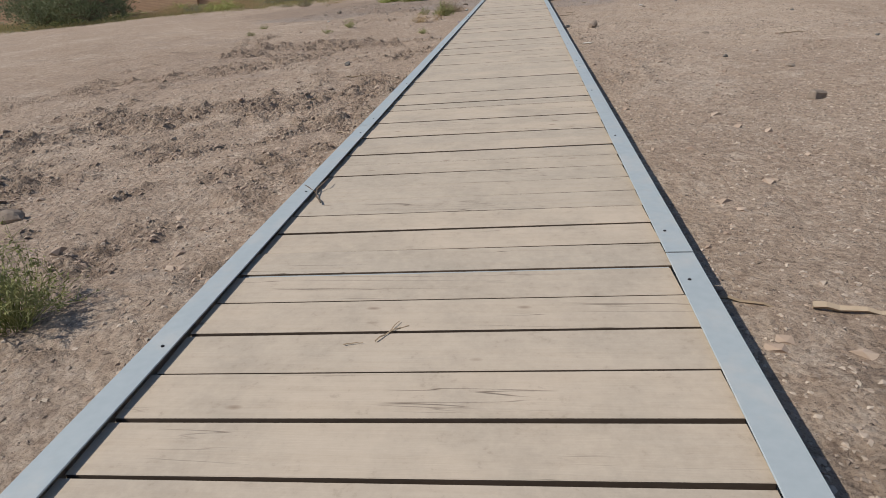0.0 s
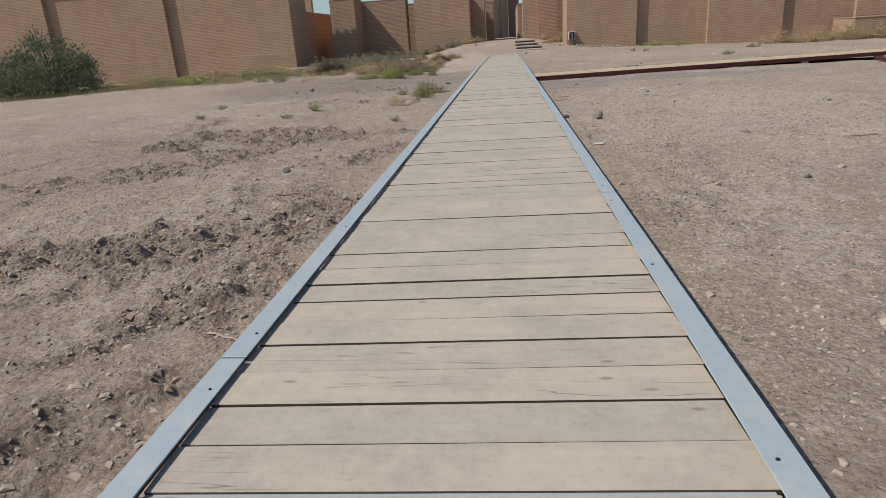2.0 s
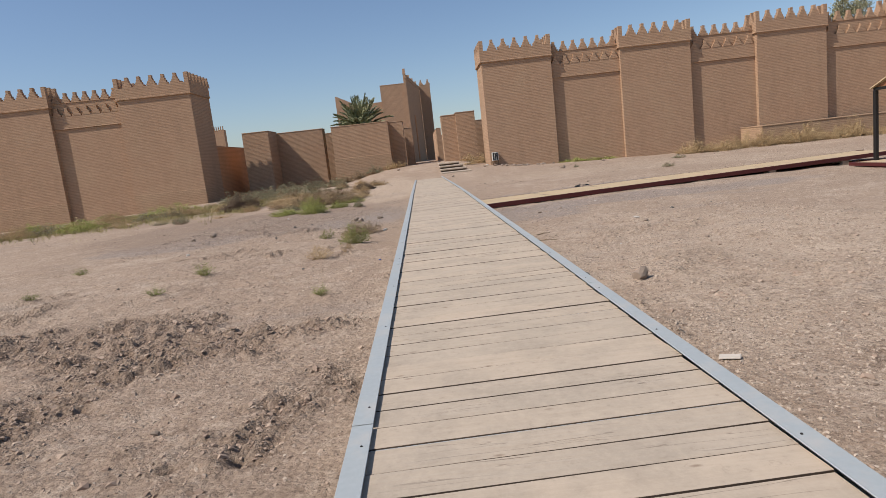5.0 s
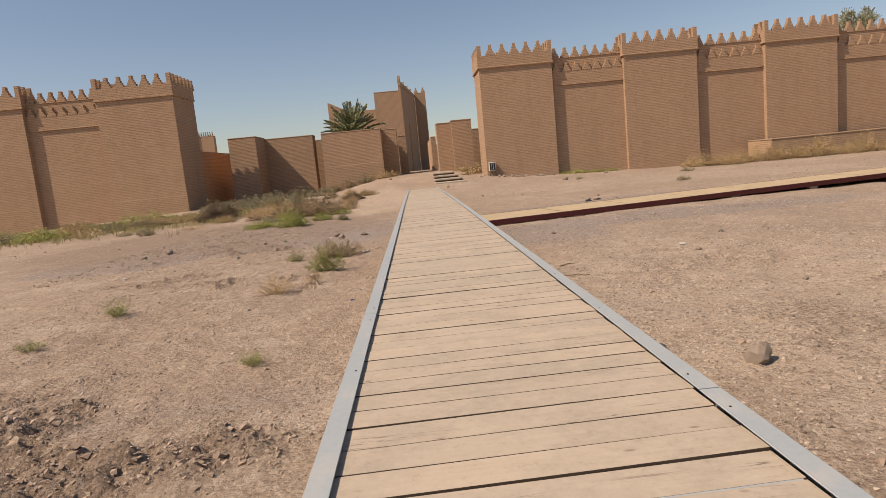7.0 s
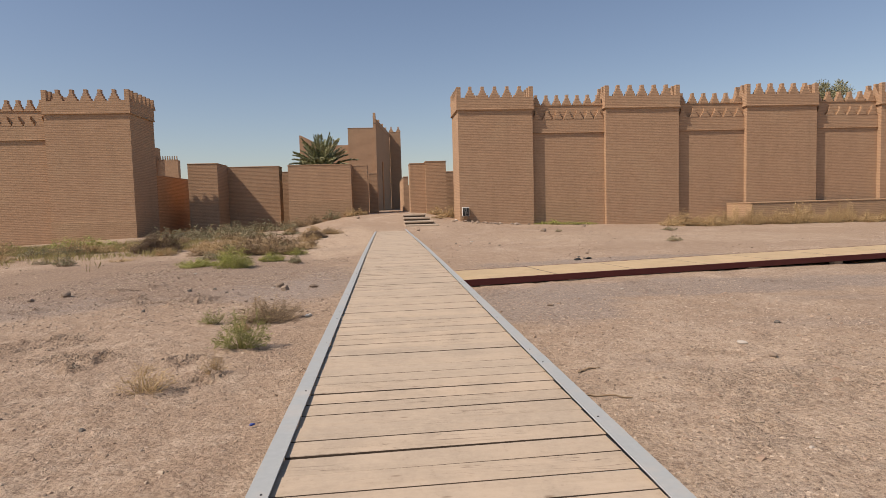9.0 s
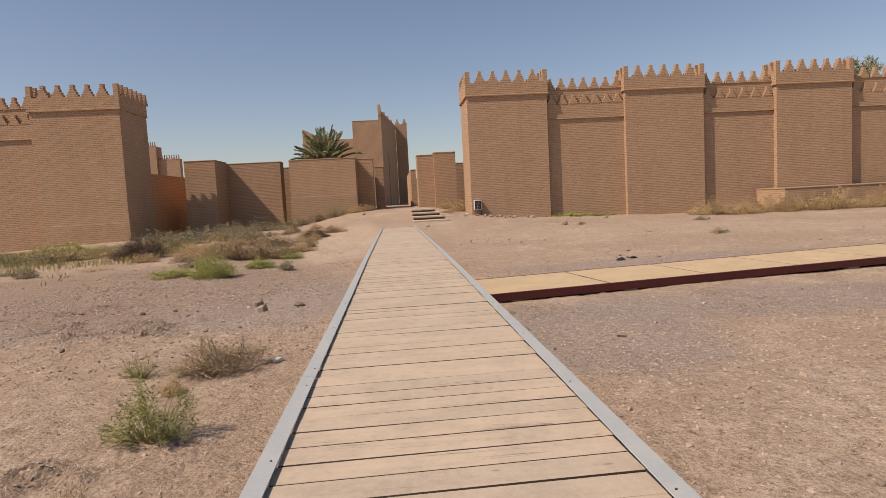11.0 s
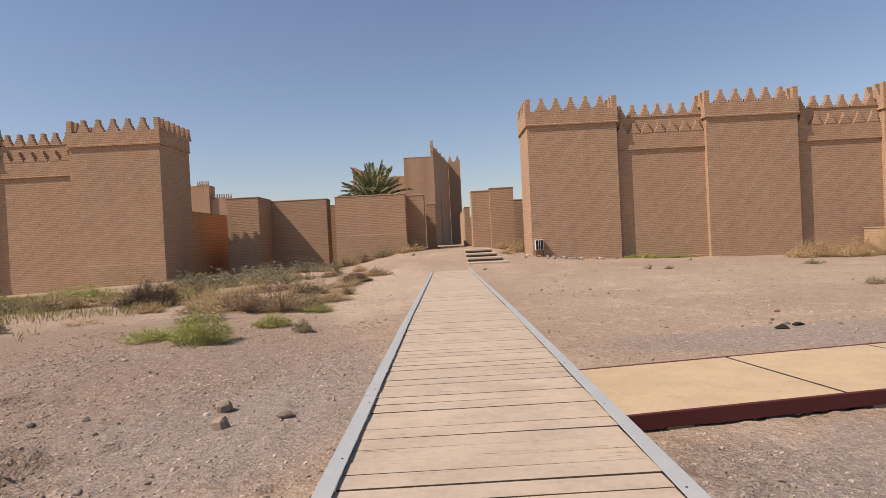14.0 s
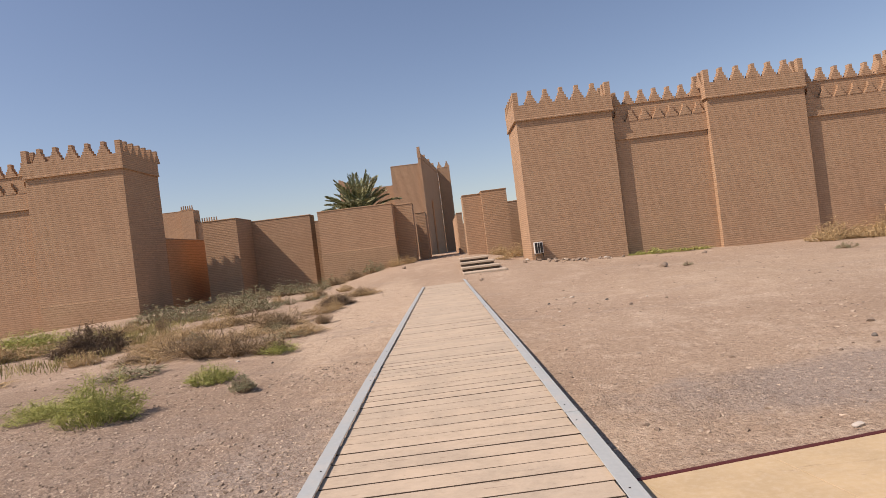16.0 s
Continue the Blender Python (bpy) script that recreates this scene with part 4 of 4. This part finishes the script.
# ---------------------------------------------------------------- stones, sticks and litter
def rock_mesh(name, seed, material, flat=0.6, cut=0.25):
    random.seed(seed)
    bm = bmesh.new()
    bmesh.ops.create_icosphere(bm, subdivisions=2, radius=0.5)
    cuts = [Vector((random.gauss(0, 1), random.gauss(0, 1), random.gauss(0, 1))).normalized() for _ in range(7)]
    for v in bm.verts:
        n = noise.noise(v.co * 2.1 + Vector((seed * 3.7, 0, 0)))
        v.co *= 1 + cut * n * 2
        for c in cuts:
            over = v.co.dot(c) - 0.33
            if over > 0:
                v.co -= c * over
        v.co.z *= flat
    return mesh_of(name, bm, material)


ROCKS = [rock_mesh("stone", i, (STONE, STONE_PALE, STONE_DARK)[i % 3], 0.55 + 0.1 * (i % 2)) for i in range(6)]


def rock(label, x, y, size, pick, turn=0, group="", tall=1.0):
    ob = new("stone", ROCKS[pick])
    ob.matrix_basis = pose(x, y, gz(x, y) + 0.12 * size * tall, 0, 0, turn) @ Matrix.Diagonal((size, size * 0.8, size * tall, 1))
    tagged(ob, label, "stone", group)


rock("grey-brown angular stone beside the boardwalk", 2.02, 13.02, 0.25, 3, 20, "", 1.3)
rock("dark stone lying close to the rail", 1.45, 13.6, 0.16, 5, 70)
for x, y, w, h, tn, l in ((-3.2, 28.4, 0.2, 0.13, 30, "cut building stone lying on the gravel"), (-2.95, 27.6, 0.2, 0.14, -20, "pale cut building stone on the gravel")):
    bm = boxes((-w / 2, w / 2, -w * 0.36, w * 0.36, -0.03, h), bevel=0.04)
    for v in bm.verts:
        v.co += noise.noise_vector(v.co * 9 + Vector((x, y, 0))) * 0.02
    ob = new("stone_block", mesh_of("stone_block", bm, STONE))
    ob.matrix_basis = pose(x, y, gz(x, y), 4, -6, tn)
    tagged(ob, l, "stone")
rock("brown stone on the gravel", -2.28, 27.85, 0.22, 0, 10)
rock("brown stone in the soil", -8.3, 27.8, 0.3, 3, 40)
rock("brown stone in the soil", -8.8, 27.2, 0.2, 0, 80)
rock("rounded brown stone on the soil", -3.55, 1.15, 0.22, 0, 0, "", 1.2)
bm = boxes((-0.08, 0.08, -0.055, 0.055, -0.02, 0.08), bevel=0.015)
for v in bm.verts:
    v.co += noise.noise_vector(v.co * 14) * 0.018
ob = new("broken_brick", mesh_of("broken_brick", bm, STONE))
ob.matrix_basis = pose(3.5, 4.3, gz(3.5, 4.3), 5, 8, 25)
tagged(ob, "weathered broken brick half sunk in soil", "brick")
bm = boxes((-0.08, 0.08, -0.04, 0.04, 0.0, 0.014), bevel=0.006)
ob = new("plaster_shard", mesh_of("plaster_shard", bm, CONCRETE))
ob.matrix_basis = pose(1.6, 9.9, gz(1.6, 9.9) + 0.01, 5, -4, -30)
tagged(ob, "flat white shard of plaster on the soil", "shard")
random.seed(21)
for _ in range(70):
    left_ = random.random() < 0.45
    x = random.uniform(-7.5, -1.5) if left_ else random.uniform(1.5, 8.0)
    y = random.uniform(-1.0, 45.0)
    if 26.3 < y < 29.8 and x > 0:
        continue
    rock("small stone on dry soil", x, y, random.uniform(0.05, 0.16), random.randrange(6), random.uniform(0, 360), "small stones on the ground", random.uniform(0.7, 1.2))
for i in range(60):
    x = random.gauss(9.3, 1.5)
    rock("pink-brown rubble at the tower foot", x, 69.3 - abs(random.gauss(0, 1.3)), random.uniform(0.12, 0.42), random.choice((0, 3, 3, 3, 4)), random.uniform(0, 360), "rubble heap at the tower")
for x, y, s in ((10.2, 52.8, 0.5), (16.0, 62.0, 0.4), (-3.0, 72.0, 0.4), (2.0, 57.6, 0.3)):
    rock("brown stone on the open ground", x, y, s, 3, 30)


def stick(label, x, y, length, thick, turn, z=None, bend=0.06, forks=0, mat_=None):
    V, F = [], []
    pts = [Vector((length * (q / 6 - 0.5), bend * length * math.sin(q * 0.52), 0.02 * length * math.sin(q * 2.1) + thick)) for q in range(7)]
    tube(V, F, pts, thick, thick * 0.6)
    for k in range(forks):
        b = pts[3 + k]
        tube(V, F, [b, b + Vector((0.12, 0.06 - 0.13 * k, 0.02)) * length * 2, b + Vector((0.22, 0.1 - 0.2 * k, 0.015)) * length * 2], thick * 0.7, thick * 0.4)
    ob = new("stick", soup("stick", V, F, mat_ or TWIG))
    ob.matrix_basis = pose(x, y, gz(x, y) if z is None else z, 0, 0, turn)
    tagged(ob, label, "stick")


stick("forked dry twig lying on the planks", -0.17, -0.7, 0.17, 0.004, 45, -0.03, 0.1, 1)
stick("dry twig lying on the planks", -0.32, -0.78, 0.08, 0.003, 10, -0.03)
stick("dark forked twig lying across the rail", -1.01, 1.05, 0.41, 0.007, 106, -0.015, 0.08, 2, DEAD)
stick("split piece of pale timber on the soil", 1.85, -0.25, 0.32, 0.022, -15, None, 0.01, 0, BLEACHED)
stick("thin brown stick on the soil", 1.45, -0.15, 0.3, 0.01, -25, None, 0.03)
stick("dry stick on the soil", 2.25, -0.15, 0.3, 0.016, -35, None, 0.02, 0, BLEACHED)
stick("pale dry stick beside the rail", -1.5, 3.6, 0.4, 0.009, -30, None, 0.08, 0, BLEACHED)
stick("curled strip of dry bark", 1.85, 18.5, 0.35, 0.016, 30, None, 0.15)
stick("curved dry stick beside the rail", 1.68, 17.5, 0.5, 0.012, -15, None, 0.1)
stick("dark dry stick on the soil", 5.2, 9.5, 0.5, 0.012, 5)
stick("dry stick in the loose soil", -2.6, 5.4, 0.5, 0.014, 20, None, 0.12, 1)
stick("dry stick in the loose soil", -2.3, 7.2, 0.45, 0.012, 5, None, 0.05)
for x, y, s in ((6.15, 32.5, 0.36), (6.62, 32.8, 0.28)):
    ob = new("rag", rock_mesh("rag", int(s * 100), BLACK, 0.5, 0.5))
    ob.matrix_basis = pose(x, y, gz(x, y) + 0.03, 0, 0, 30) @ Matrix.Diagonal((s, s * 0.7, s * 0.7, 1))
    tagged(ob, "crumpled black rag on the bare ground", "rag", "black rags")
for x, y, c in ((-1.85, 23.1, WHITE_METAL), (-1.6, 17.2, plain("blue_plastic", (0.03, 0.07, 0.3), 0.4))):
    ob = new("plastic_scrap", rock_mesh("plastic_scrap", 9, c, 0.4, 0.6))
    s = 0.16 if c is WHITE_METAL else 0.06
    ob.matrix_basis = pose(x, y, gz(x, y) + 0.03, 0, 0, 50) @ Matrix.Diagonal((s, s * 0.8, s, 1))
    tagged(ob, "crumpled scrap of plastic on the soil", "litter")

# ---------------------------------------------------------------- loose gravel and clods
def scatter(name, label, n, seed, xs, ys, smin, smax, mat_, density=None, skew=3.2):
    r = np.random.default_rng(seed)
    x, y = r.uniform(*xs, n), r.uniform(*ys, n)
    keep = (np.abs(x) > 1.26) & ~((x > 1.2) & (y > 26.6) & (y < 29.6))
    if density is not None:
        keep &= r.random(n) < density(x, y)
    x, y = x[keep], y[keep]
    n = len(x)
    s = smin + (smax - smin) * r.random(n) ** skew
    z = ground_z(x, y) - s * 0.06
    ico = np.array([(1, 0, 0), (-0.5, 0.87, 0), (-0.5, -0.87, 0), (0.35, 0.5, 0.8), (0.35, -0.5, 0.8), (-0.6, 0, 0.75)])
    tris = np.array([(3, 5, 4), (0, 1, 3), (1, 5, 3), (1, 2, 5), (2, 4, 5), (2, 0, 4), (0, 3, 4)])
    jit = ico[None] * (1 + r.uniform(-0.32, 0.32, (n, 6, 3))) * s[:, None, None] * 0.5 * np.stack([r.uniform(0.8, 1.25, n), r.uniform(0.6, 1.0, n), r.uniform(0.4, 0.75, n)], -1)[:, None, :]
    a = r.uniform(0, 6.28, n)
    ca, sa = np.cos(a)[:, None], np.sin(a)[:, None]
    vx = jit[:, :, 0] * ca - jit[:, :, 1] * sa + x[:, None]
    vy = jit[:, :, 0] * sa + jit[:, :, 1] * ca + y[:, None]
    V = np.stack([vx, vy, jit[:, :, 2] + z[:, None]], -1).reshape(-1, 3)
    F = (tris[None] + 6 * np.arange(n)[:, None, None]).reshape(-1, 3)
    tagged(new(name, soup(name, V, F, mat_)), label, "gravel", kind="stuff")


CLOD = leaf_material("soil_clod", (0.29, 0.205, 0.148), (0.46, 0.345, 0.255), 0.95)
patchy = lambda x, y: np.clip(0.5 + 0.9 * vnoise(x * 0.5 + 4, y * 0.5), 0.15, 1)
scatter("gravel", "small loose gravel on dry soil", 80000, 1, (1.26, 5.5), (-1.5, 14), 0.009, 0.046, GRAVEL, patchy, 2.3)
scatter("gravel", "small loose gravel on dry soil", 24000, 5, (-6, -1.26), (-1.5, 14), 0.008, 0.05, GRAVEL, patchy)
scatter("gravel", "small loose gravel on dry soil", 64000, 2, (-9, 10), (12, 42), 0.013, 0.06, GRAVEL, patchy)
scatter("gravel", "small stones strewn on pale soil", 42000, 9, (1.3, 7.5), (9, 26), 0.012, 0.055, GRAVEL, patchy, 2.6)
scatter("gravel", "grey-brown gravel in a loose spread beside the boardwalk", 26000, 8, (-10, -1.3), (23, 37), 0.02, 0.085, GRAVEL, patchy, 2.6)
crumbly = lambda x, y: np.clip(crumble(x, y), 0.12, 1)
scatter("soil_clods", "crumbled clods of dug soil", 80000, 3, (-7.0, -1.25), (-1.0, 20.0), 0.010, 0.06, CLOD, crumbly)
scatter("soil_clods", "large crumbly clods of dug soil", 6500, 6, (-6.5, -1.4), (-0.5, 14.0), 0.03, 0.11, CLOD, crumbly)
scatter("soil_clods", "scattered dry clods on trodden soil", 1300, 7, (1.4, 7.0), (-1.0, 24.0), 0.025, 0.12, CLOD)
scatter("gravel", "grey gravel on open ground", 20000, 4, (-22, 34), (30, 66), 0.03, 0.13, GRAVEL, patchy)
